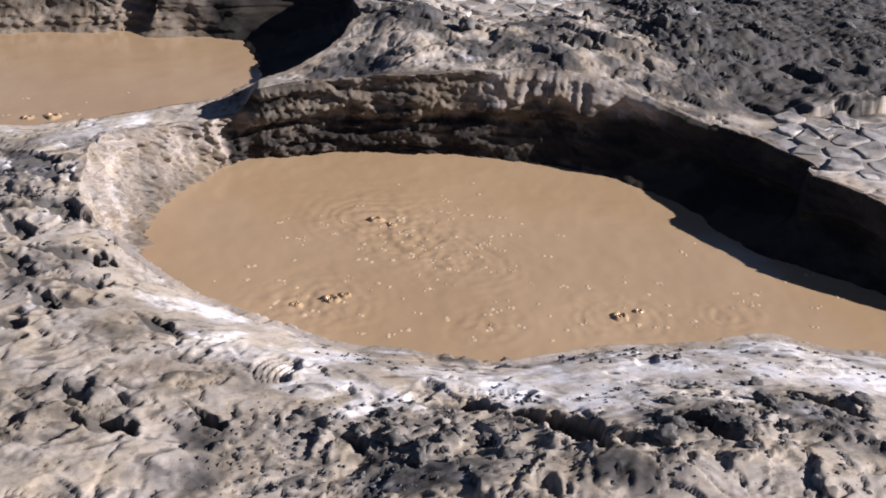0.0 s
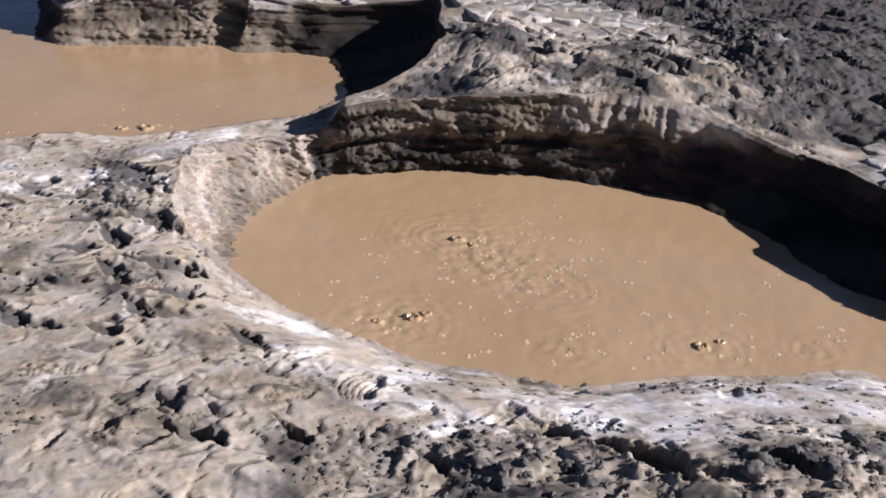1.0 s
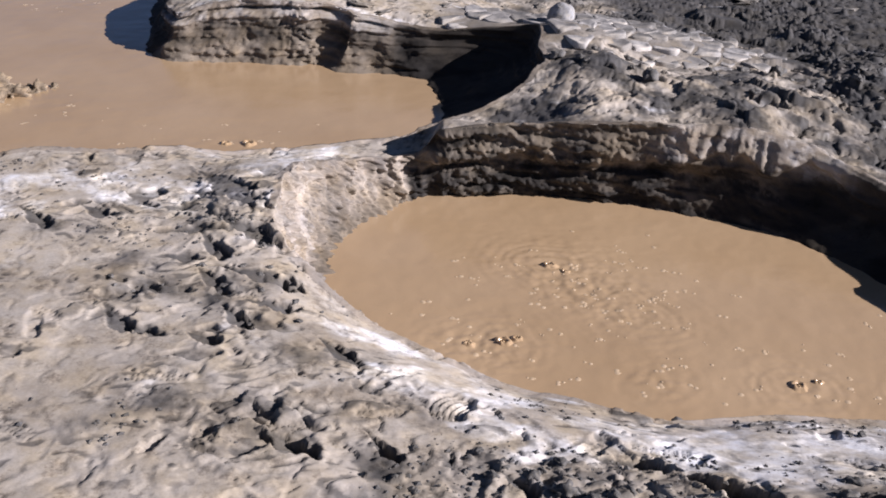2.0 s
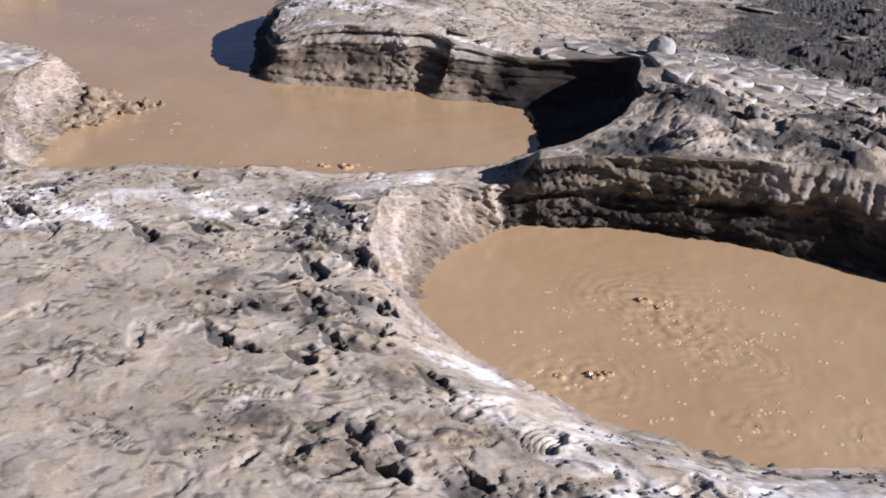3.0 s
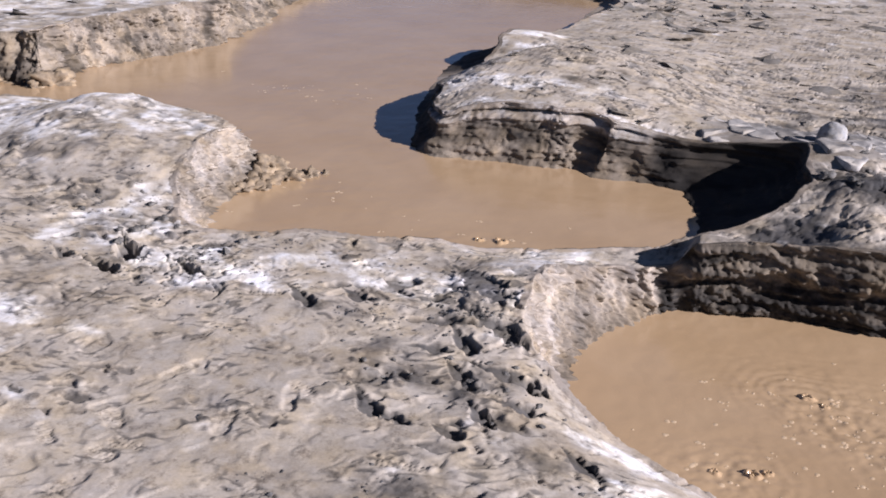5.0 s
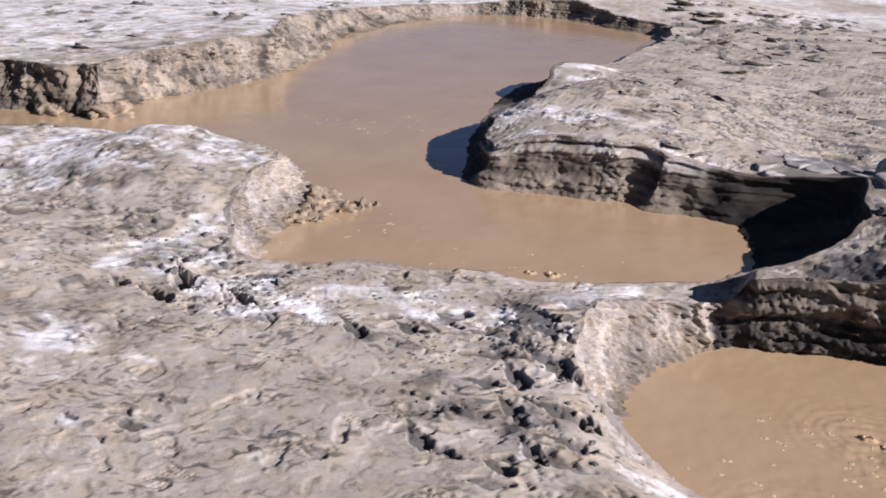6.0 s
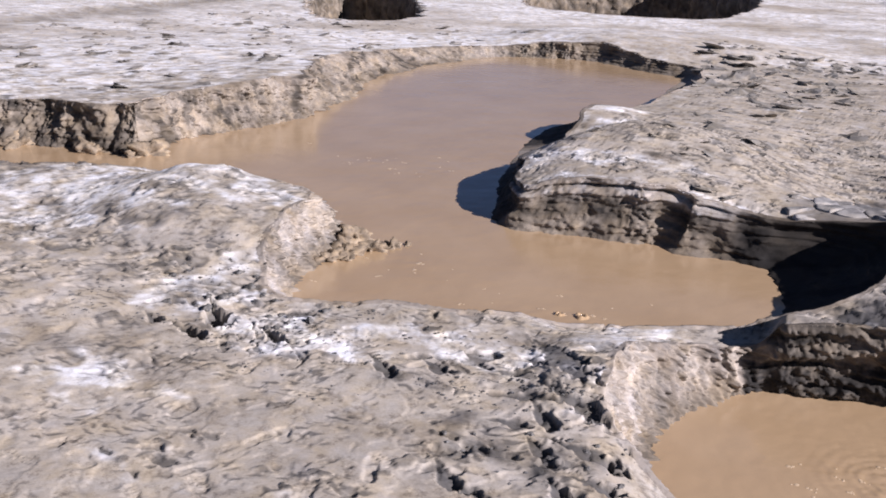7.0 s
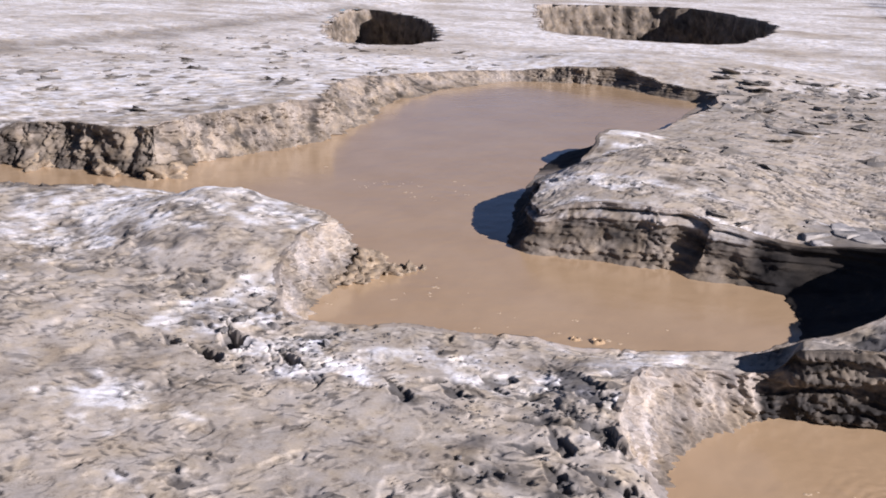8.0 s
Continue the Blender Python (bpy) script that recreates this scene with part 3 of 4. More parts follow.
# ---- ground ----
def axis(dense, grow_low, grow_high, rate, far):
    """Coordinates that are close together in the dense stretches and grow outwards."""
    out = np.concatenate([np.arange(a, b, s) for a, b, s in dense])
    low, high, s, x = [], [], dense[0][2], out[0]
    rate_low = max(rate, 1.1) if far < 10 else rate
    while x > grow_low:
        s = min(s * rate_low, far)
        x -= s
        low.append(x)
    s, x = dense[-1][2], out[-1]
    while x < grow_high:
        s *= rate
        x += s
        high.append(x)
    return np.concatenate([low[::-1], out, high])


gx = axis([(-15.0, -9.0, 0.055), (-9.0, -5.2, 0.026), (-5.2, 2.3, 0.0118), (2.3, 4.4, 0.025)], -2500, 2500, 1.045, 400)
gy = axis([(2.5, 6.2, 0.0108), (6.2, 9.0, 0.021), (9.0, 10.6, 0.015), (10.6, 14.0, 0.04), (14.0, 24.0, 0.09), (24.0, 57.0, 0.3)], -60, 3500, 1.04, 5)
X, Y = np.meshgrid(gx, gy, indexing="ij")
Z = land(X, Y)
near_zone = (np.abs(X) < 60) & (Y > -5) & (Y < 80)
torn_or_shaded = np.zeros(X.shape)
rise, torn_or_shaded[near_zone] = surface(X[near_zone], Y[near_zone])
Z[near_zone] += rise
away = np.full(X.shape, 99.0)
for pit in PITS:
    a = pit.away(X, Y)
    inside = (X > pit.lo[0]) & (X < pit.lo[0] + pit.cell * pit.nx) & (Y > pit.lo[1]) & (Y < pit.lo[1] + pit.cell * pit.ny)
    away = np.minimum(away, np.where(inside, a, 99))
fc = (away[:-1, :-1] + away[1:, 1:]) / 2
ground_mesh, used = mesh_from_grid("ground", np.stack([X, Y, Z], -1), fc > 0.0, GROUND_MUD)


# patches of white salt crust: x, y, half-widths
SALT = ((0.35, 3.78, 0.40, 0.25), (0.72, 3.62, 0.3, 0.18), (-0.35, 3.62, 0.45, 0.18), (-0.8, 4.1, 0.5, 0.25), (0.2, 3.95, 0.5, 0.2), (1.1, 3.98, 1.1, 0.38), (-1.3, 4.5, 0.25, 0.15), (-2.30, 6.0, 0.14, 0.5), (-3.4, 5.75, 0.8, 0.25), (-4.6, 5.3, 0.8, 0.35), (-7.4, 7.8, 0.9, 0.35),
        (-5.7, 5.6, 0.6, 0.5), (-8.8, 7.0, 1.5, 0.6), (-0.9, 10.6, 0.8, 0.5), (-5.5, 14.4, 0.4, 0.7), (-14.5, 13.0, 3.5, 5.0), (-3.6, 9.75, 1.0, 0.12),
        (1.9, 4.3, 0.9, 0.3), (3.3, 6.6, 0.8, 0.5), (-2.4, 6.6, 0.5, 0.5), (-4.2, 10.45, 1.0, 0.3), (-5.2, 12.4, 0.3, 1.5), (2.1, 3.95, 0.5, 0.25), (-8.7, 7.7, 1.5, 0.7), (-8.6, 6.3, 1.1, 0.35), (-6.8, 7.35, 0.7, 0.35), (-5.2, 4.0, 0.5, 0.3), (-14.3, 17.8, 0.8, 0.5), (-12.2, 16.0, 0.9, 3.5), (-13.5, 21.0, 2.2, 2.5))


def scarp(x, y):
    """1 along the low brown step far across the flats."""
    return np.exp(-((x + 23.4 + 0.20 * (y - 16.7) - 0.9 * fbm(x * 0.5, y * 0.5, 0, 3, 7)) / 0.8) ** 2) * smooth(10, 17, y) * smooth(46, 38, y)


def salt_mask(x, y, d):
    near = 0
    for sx, sy, rx, ry in SALT:
        near = np.maximum(near, np.exp(-((x - sx) / rx) ** 2 - ((y - sy) / ry) ** 2))
    near = near * np.clip(0.85 + 0.25 * smooth(-0.2, 0.6, x) * smooth(4.6, 4.3, y) + 0.9 * fbm(x * 3.2, y * 3.8, 0, 4, 73, 0.55), 0, 1.3)
    shore = smooth(0.55, 0.25, near_pit.away(x, y)) * smooth(5.2, 4.9, y)
    distant = smooth(12, 32, np.hypot(x, y))
    grain = smooth(30, 14, np.hypot(x, y))
    s = 0.8 * grain * fbm(x * 2.3, y * 3.2, 0, 6, 71, 0.54) + 0.5 * (1 - grain) * fbm(x * 0.22, y * 0.35, 0, 3, 72) + 1.45 * near + 0.15 * np.exp(-np.maximum(d, 0) / 0.2) - 0.40 + 0.74 * distant + 0.10 * shore
    return (0.82 + 0.1 * distant) * smooth(-0.05, 0.55, s)


def crusted(x, y):
    return np.clip(smooth(1.2, 0.8, np.hypot((x + 0.4) / 1.7, (y - 10.3) / 1.0)) + smooth(1.2, 0.8, np.hypot((x - 3.0) / 0.75, (y - 6.75) / 0.6)), 0, 1)


def wet_mask(x, y):
    north = smooth(6.95, 7.25, y) * smooth(-1.75, -1.3, x) * smooth(10.6, 9.4, y - 0.5 * x) + smooth(7.3, 8.0, y + 0.25 * x) * smooth(-0.9, 0.5, x) * smooth(26, 13, y)
    rubble = smooth(1.7, 2.6, x + 0.2 * (y - 8)) * smooth(7.6, 8.2, y)
    south = heaped_with_clods(x, y)
    damp_or_shade = np.max([np.exp(-((x - dx) / rx) ** 2 - ((y - dy) / ry) ** 2) for dx, dy, rx, ry in DAMP], 0)
    grain = smooth(30, 14, np.hypot(x, y))
    s = 0.6 * grain * fbm(x * 1.9, y * 1.9, 0, 5, 81, 0.6) + 0.5 * (1 - grain) * fbm(x * 0.5, y * 0.6, 0, 3, 82) + 0.70 * np.clip(north, 0, 1) + 0.75 * rubble + 0.45 * south + 0.40 * damp_or_shade - 0.32 - 0.8 * crusted(x, y) + 0.08 * smooth(-3.4, -2.2, x) * smooth(6.4, 5.4, y) + 0.3 * smooth(10.8, 11.5, y) * smooth(-2.0, -0.8, x) * smooth(22, 14, y) + 0.22 * smooth(9.7, 10.3, y) * smooth(-4.6, -3.6, x) * smooth(15, 12, y)
    return np.clip(np.maximum(smooth(0.0, 0.6, s) * 0.92, 0.45 * scarp(x, y)), 0, 1)


Xu, Yu, Du = X.ravel()[used], Y.ravel()[used], away.ravel()[used]
give_values(ground_mesh, "salt", salt_mask(Xu, Yu, Du) * (1 - 0.85 * torn_or_shaded.ravel()[used]) * (1 - 0.9 * scarp(Xu, Yu)) * smooth(1.3, 2.5, Yu))
# bared mud and the painted shade of hollows both darken the ground
give_values(ground_mesh, "wet_or_shade", np.maximum(wet_mask(Xu, Yu) * smooth(1.3, 2.5, Yu), 0.88 * torn_or_shaded.ravel()[used]))
ground = tagged(new("ground", ground_mesh), "trodden drying grey-beige mud with white salt crust", "ground", kind="structure")


# ---- pit walls ----
def pit_wall(name, pit, rows, undercut, lumps, label):
    """The sloping or steep side of a pit, from its rim to below the mud."""
    n = len(pit.water)
    u = np.arange(n)
    W, N, S = pit.water, pit.normal, pit.setback
    top = land(pit.rim[:, 0], pit.rim[:, 1]) + relief(pit.rim[:, 0], pit.rim[:, 1])
    top = top + 0.010
    P = np.empty((n + 1, rows, 3))
    lip = max(3, rows // 7)
    for r in range(rows):
        if r < lip:                       # over the rim, tucked into the ground behind it
            k = r / lip
            off = S + 0.10 * (1 - k) * np.minimum(1, S / 0.1)
            xy = W + N * off[:, None]
            z = land(xy[:, 0], xy[:, 1]) + relief(xy[:, 0], xy[:, 1]) + 0.010 * min(1, 3 * k) - 0.016 * (1 - k)
        else:
            k = (r - lip) / (rows - 1 - lip) * 1.12
            z = top + (pit.level - top) * k
            fall = np.clip(k, 0, 1)
            hollow = smooth(0.2, 0.6, N[:, 0])     # shaded sides are scooped out below the rim
            prof = (1 - fall) ** 0.8 * (1 - hollow) + (1 - fall ** 2.4) * hollow
            lower = fall + 0.14 * perlin(W[:, 0] * 3, W[:, 1] * 3, 0, 70)
            off = S * prof + undercut(W[:, 0], W[:, 1]) * (1.15 * smooth(0.40, 0.60, lower) - 0.1 * smooth(0.05, 0.3, lower)) - 0.06 * max(0, k - 1)
            xy = W + N * off[:, None]
            hgt = np.maximum(top - pit.level, 0.05)
            fade = np.minimum(1, (r - lip) / 4) * np.minimum(1, hgt / 0.35)
            strata = perlin(W[:, 0] * 1.1, W[:, 1] * 1.1, z * 24, 60)
            strata = np.sign(strata) * np.abs(strata) ** 0.6
            d = lumps * (0.040 * fbm(W[:, 0] * 3 + 2 * z, W[:, 1] * 3 - z, z * 5, 5, 61, 0.58) + (0.007 if pit is near_pit else 0.022 * (1 - 0.85 * smooth(-9.0, -10.0, W[:, 0]))) * strata + 0.008 * fbm(W[:, 0] * 26 + 9 * z, W[:, 1] * 26, z * 30, 2, 66)) * fade
            d = d + 0.16 * fbm(W[:, 0] * 0.9, W[:, 1] * 0.9, z * 1.5, 3, 77) * smooth(-9.0, -10.0, W[:, 0]) * fade
            d = d + (0.10 * perlin(W[:, 0] * 2.6, W[:, 1] * 2.6, z * 1.2, 78) + 0.07 * fbm(W[:, 0] * 6, W[:, 1] * 6, z * 4, 3, 79, 0.6)) * smooth(-9.0, -10.0, W[:, 0]) * fade
            if pit is far_pit:            # layered face of the headland
                head = smooth(-5.6, -5.0, W[:, 0]) * smooth(-2.2, -2.8, W[:, 0]) * smooth(9.0, 9.2, W[:, 1])
                layer = fall + 0.07 * perlin(W[:, 0] * 1.3, W[:, 1] * 1.3, 0, 84)
                flutes = perlin(W[:, 0] * 9, W[:, 1] * 9, z * 2.5, 88) + 0.5 * perlin(W[:, 0] * 21, W[:, 1] * 21, z * 7, 89)
                crack = np.exp(-((layer - 0.14) / 0.022) ** 2) * smooth(-0.3, 0.05, perlin(W[:, 0] * 2.5, W[:, 1] * 2.5, 0, 87))
                d = d * (1 - 0.6 * head * smooth(0.7, 0.5, layer)) + head * (0.07 * crack - 0.05 * smooth(0.15, 0.20, layer) + 0.03 * smooth(0.26, 0.34, layer)
                     + 0.006 * np.sin(70 * layer + 2 * flutes) * smooth(0.66, 0.5, layer) + 0.014 * flutes * smooth(0.2, 0.4, layer) - 0.05 * smooth(0.62, 0.72, layer))
            else:                         # mud that ran over the lip and dried in hanging folds
                crumbly = smooth(6.9, 7.0, W[:, 1]) * smooth(0.5, 0.1, W[:, 0]) * fade
                step = perlin(W[:, 0] * 1.6, W[:, 1] * 1.6, z * 11, 62) + 0.4 * perlin(W[:, 0] * 5, W[:, 1] * 5, z * 17, 63)
                d = d + crumbly * (0.055 * (smooth(-0.12, 0.0, step) - 0.5) + 0.03 * (0.3 - np.abs(fbm(W[:, 0] * 13, W[:, 1] * 13, z * 15, 3, 64, 0.6))))
                drape = smooth(0.3, 0.5, W[:, 0]) * smooth(1.75, 1.45, W[:, 0]) * smooth(6.6, 6.9, W[:, 1])
                hang = 0.30 + 0.35 * perlin(W[:, 0] * 4.5, 0.0, 0.0, 85)
                d = d - drape * smooth(0.0, 0.06, fall) * smooth(hang + 0.04, hang - 0.04, fall) * (0.05 + 0.06 * np.abs(perlin(W[:, 0] * 11, 0.0, z * 1.5, 86)))
            pits = np.abs(perlin(W[:, 0] * 13, W[:, 1] * 13, z * 15, 68)) + 0.6 * np.abs(perlin(W[:, 0] * 27, W[:, 1] * 27, z * 30, 69))
            d = d - 0.10 * lumps * fade * smooth(0.0, 0.6, -N[:, 0]) * (pits - 0.3)
            xy = xy + N * d[:, None]
        P[:n, r, :2], P[:n, r, 2] = xy, z
    P[n] = P[0]
    me, used = mesh_from_grid(name, P[::-1], np.ones((n, rows - 1), bool), WALL_MUD)
    v = P[::-1].reshape(-1, 3)[used]
    rel = np.clip((v[:, 2] - pit.level) / 0.35, 0, 1)

    def along(values):
        return np.repeat(np.append(values, values[0])[::-1], rows)[used]

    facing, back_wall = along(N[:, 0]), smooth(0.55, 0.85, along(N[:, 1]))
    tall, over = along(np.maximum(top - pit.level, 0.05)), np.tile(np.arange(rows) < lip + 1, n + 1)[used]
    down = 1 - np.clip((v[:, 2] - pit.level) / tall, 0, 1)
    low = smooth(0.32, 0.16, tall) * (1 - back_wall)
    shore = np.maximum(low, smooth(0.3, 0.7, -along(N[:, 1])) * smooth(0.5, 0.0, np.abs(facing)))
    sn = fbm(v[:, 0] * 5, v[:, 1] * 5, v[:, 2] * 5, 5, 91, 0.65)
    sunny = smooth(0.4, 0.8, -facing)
    # walls facing the sun get a paler tint that brightens their lit side
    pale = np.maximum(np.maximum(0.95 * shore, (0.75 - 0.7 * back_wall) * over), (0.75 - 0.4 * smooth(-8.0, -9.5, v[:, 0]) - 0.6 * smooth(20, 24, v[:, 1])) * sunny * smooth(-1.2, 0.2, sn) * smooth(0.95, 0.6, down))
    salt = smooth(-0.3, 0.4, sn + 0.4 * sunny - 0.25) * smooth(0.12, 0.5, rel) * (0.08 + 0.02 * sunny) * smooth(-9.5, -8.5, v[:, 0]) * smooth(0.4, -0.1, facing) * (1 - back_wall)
    # sides turned away from the sun are painted near-black in place of shade
    damp_or_shade = smooth(-0.1, 0.5, facing) * smooth(20, 14, v[:, 1])
    bands = smooth(0.05, 0.35, perlin(v[:, 0] * 0.7, v[:, 1] * 0.7, v[:, 2] * 30, 97)) * (1 - 0.8 * smooth(-9.0, -10.0, v[:, 0]))
    specks = smooth(0.24, 0.36, np.abs(perlin(v[:, 0] * 22, v[:, 1] * 22, v[:, 2] * 22, 98)))
    if pit is near_pit:
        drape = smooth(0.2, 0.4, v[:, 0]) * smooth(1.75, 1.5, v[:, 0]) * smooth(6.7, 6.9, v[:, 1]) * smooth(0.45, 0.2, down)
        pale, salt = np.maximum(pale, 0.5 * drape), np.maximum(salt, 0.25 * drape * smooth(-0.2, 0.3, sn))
        # lower half painted dark, for damp and for the overhang's shade
        damp_or_shade = np.maximum(damp_or_shade, back_wall * (0.36 + 0.55 * smooth(0.42, 0.62, down + 0.2 * sn) + 0.3 * bands + 0.4 * sn)) * (1 - 0.8 * drape)
    else:
        head = smooth(-5.6, -5.0, v[:, 0]) * smooth(-2.2, -2.8, v[:, 0]) * smooth(8.8, 9.0, v[:, 1])
        layer = down + 0.07 * perlin(v[:, 0] * 1.3, v[:, 1] * 1.3, 0, 84)
        damp_or_shade = np.maximum(damp_or_shade, back_wall * (1 - head) * smooth(24, 18, v[:, 1]) * (0.15 + 0.75 * bands + 0.4 * sn))
        # the crack's overhang shade is painted in as a dark line
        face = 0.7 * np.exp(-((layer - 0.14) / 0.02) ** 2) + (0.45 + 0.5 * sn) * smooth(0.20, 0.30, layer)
        damp_or_shade = np.where(head > 0.5, np.clip(face, 0, 1) * smooth(0.72, 0.62, layer + 0.1 * sn) * back_wall + damp_or_shade * (1 - back_wall), damp_or_shade)
        # the recess at the far pool's east end painted near-black as shade
        damp_or_shade = np.maximum(damp_or_shade, smooth(-2.75, -2.3, v[:, 0]) * smooth(8.9, 9.15, v[:, 1]) * smooth(0.0, 0.12, down))
        salt = np.maximum(salt, 0.30 * head * smooth(0.34, 0.24, layer) * smooth(-0.3, 0.2, sn))
        pale = np.maximum(pale, 0.6 * head * smooth(0.5, 0.3, layer))
    damp_or_shade = np.maximum(damp_or_shade, 0.4 * specks * sunny * smooth(-9.0, -8.0, v[:, 0]))
    damp_or_shade = np.maximum(damp_or_shade, 0.7 * smooth(0.55, 0.25, rel + 0.5 * sn) * (1 - sunny) * (1 - shore) * smooth(20, 14, v[:, 1]) * (1 if pit is near_pit else 1 - head))
    streak = smooth(0.05, 0.4, fbm(v[:, 0] * 3.5, v[:, 1] * 3.5, v[:, 2] * 1.5, 3, 76, 0.6)) * smooth(-9.0, -10.0, v[:, 0])
    damp_or_shade = np.maximum(damp_or_shade, 0.6 * streak)
    wet_or_shade = 0.35 * smooth(-0.2, 0.5, fbm(v[:, 0] * 2, v[:, 1] * 2, v[:, 2] * 4, 3, 96)) * (1 - shore) + 0.9 * damp_or_shade * (1 - shore) * (1 - 0.6 * over)
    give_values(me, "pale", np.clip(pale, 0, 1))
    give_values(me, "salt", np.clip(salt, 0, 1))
    give_values(me, "wet_or_shade", np.clip(wet_or_shade, 0, 1))
    return tagged(new(name, me), label, "pit wall", kind="structure")


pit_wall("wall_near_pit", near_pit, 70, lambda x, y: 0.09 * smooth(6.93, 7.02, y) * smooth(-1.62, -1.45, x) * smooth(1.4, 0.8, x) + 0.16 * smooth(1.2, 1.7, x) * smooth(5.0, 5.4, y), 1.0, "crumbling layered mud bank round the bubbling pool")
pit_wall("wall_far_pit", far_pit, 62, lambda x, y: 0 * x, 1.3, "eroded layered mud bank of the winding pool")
pit_wall("wall_dry_pit", dry_pit_a, 24, lambda x, y: 0 * x, 1.5, "steep shaded side of a dry mud pit")
pit_wall("wall_dry_pit.001", dry_pit_b, 24, lambda x, y: 0 * x, 1.5, "steep shaded side of a dry mud pit")


# ---- liquid mud ----
def mud_surface(name, pit, step, height, mat, label, category="water"):
    lo, hi = pit.rim.min(0) - 0.2, pit.rim.max(0) + 0.2
    mx, my = np.meshgrid(np.arange(lo[0], hi[0], step), np.arange(lo[1], hi[1], step), indexing="ij")
    d = pit.away(mx, my)
    dc = (d[:-1, :-1] + d[1:, 1:]) / 2
    me, _ = mesh_from_grid(name, np.stack([mx, my, pit.level + height(mx, my)], -1), dc < (0.3 if pit is near_pit else 0.12), mat)
    return tagged(new(name, me), label, category, kind="structure")


# places where gas comes up: x, y, reach
VENTS = ((1.08, 5.03, 0.30), (-0.66, 5.07, 0.28), (-0.48, 6.14, 0.45), (0.30, 4.86, 0.22), (-0.86, 4.98, 0.30), (1.75, 5.10, 0.20), (0.15, 5.60, 0.35), (-0.2, 5.9, 0.3))
FAR_VENTS = ((-3.1, 7.25, 0.25), (-3.45, 7.1, 0.15), (-6.7, 10.95, 0.3), (-7.6, 10.9, 0.25), (-5.0, 7.6, 0.2))


def stirred(x, y, vents, seed):
    z = 0.0035 * fbm(x * 1.5, y * 1.5, 0, 3, seed) + 0.0018 * fbm(x * 6, y * 6, 0, 2, seed + 3)
    for vx, vy, reach in vents:
        wx, wy = x + 0.05 * perlin(x * 5, y * 5, 0, seed + 5), y + 0.05 * perlin(x * 5, y * 5, 0, seed + 6)
        d = np.hypot(wx - vx, wy - vy)
        z = z + 0.0013 * np.exp(-(d / reach) ** 2) * np.sin(d * 70 + 4 * perlin(x * 3, y * 3, 0, seed + 8)) + 0.006 * np.exp(-(d / reach) ** 2) * fbm(x * 8, y * 11, 0, 3, seed + 7)
    return z


mud_surface("water_near_pool", near_pit, 0.0125, lambda x, y: stirred(x, y, VENTS, 101), LIQUID_MUD, "thick ochre-brown liquid mud, bubbling")
mud_surface("water_far_pool", far_pit, 0.045, lambda x, y: stirred(x, y, FAR_VENTS, 111), LIQUID_MUD, "smooth ochre-brown liquid mud reflecting the sky")
for k, pit in enumerate((dry_pit_a, dry_pit_b)):
    mud_surface("ground_dry_pit" + (".001" if k else ""), pit, 0.25, lambda x, y: 0.06 * fbm(x * 0.8, y * 0.8, 0, 3, 121), WALL_MUD, "dry tan floor of a mud pit", "ground")


# ---- loose things ----
def blob(name, seed, detail, squash, jag, mat):
    """A lump of mud or stone about 1 across, its base at 0."""
    bm = bmesh.new()
    bmesh.ops.create_icosphere(bm, subdivisions=detail, radius=0.5)
    off = Vector((seed * 7.3, seed * 3.1, seed * 1.7))
    for v in bm.verts:
        n = v.co.normalized()
        k = 1 + jag * noise.noise(n * 1.6 + off) + 0.5 * jag * noise.noise(n * 4.2 + off) + 0.22 * jag * noise.noise(n * 9 + off)
        v.co = Vector((n.x * k * 0.5, n.y * k * 0.5, n.z * k * 0.5 * squash))
        v.co.z = max(v.co.z, -0.30 * squash) + 0.22 * squash
    for f in bm.faces:
        f.smooth = True
    me = bpy.data.meshes.new(name)
    bm.to_mesh(me)
    bm.free()
    me.materials.append(mat)
    return me


def surface_height(x, y):
    """Height of the ground at one place."""
    a, b = np.array([x]), np.array([y])
    return float(land(a, b)[0] + relief(a, b)[0])


def free_of_pits(x, y, margin):
    a, b = np.array([x]), np.array([y])
    return all(p.away(a, b)[0] > margin for p in PITS if p.lo[0] < x < p.lo[0] + p.cell * p.nx and p.lo[1] < y < p.lo[1] + p.cell * p.ny)


CLOD_MUD = dry_mud("clod_mud", (0.155, 0.146, 0.138), (0.062, 0.060, 0.060), attributes=False)
STONE = dry_mud("stone", (0.36, 0.352, 0.352), (0.24, 0.235, 0.235), attributes=False)

BANK_MUD = dry_mud("bank_mud", (0.30, 0.235, 0.165), (0.15, 0.115, 0.08), attributes=False)

stone_mesh = blob("rock", 3, 4, 0.95, 0.14, STONE)
rock = new("rock", stone_mesh)
rock.matrix_world = Matrix.LocRotScale((-0.80, 10.05, surface_height(-0.80, 10.05) + 0.005), Euler((0.1, 0, 0.6)), (0.28, 0.26, 0.29))
tagged(rock, "rounded pale grey rock lying on cracked mud crust", "rock")

CLOD_MESHES = [blob("mud_clod", 11 + k, 3, 0.75, 0.65, CLOD_MUD) for k in range(6)]
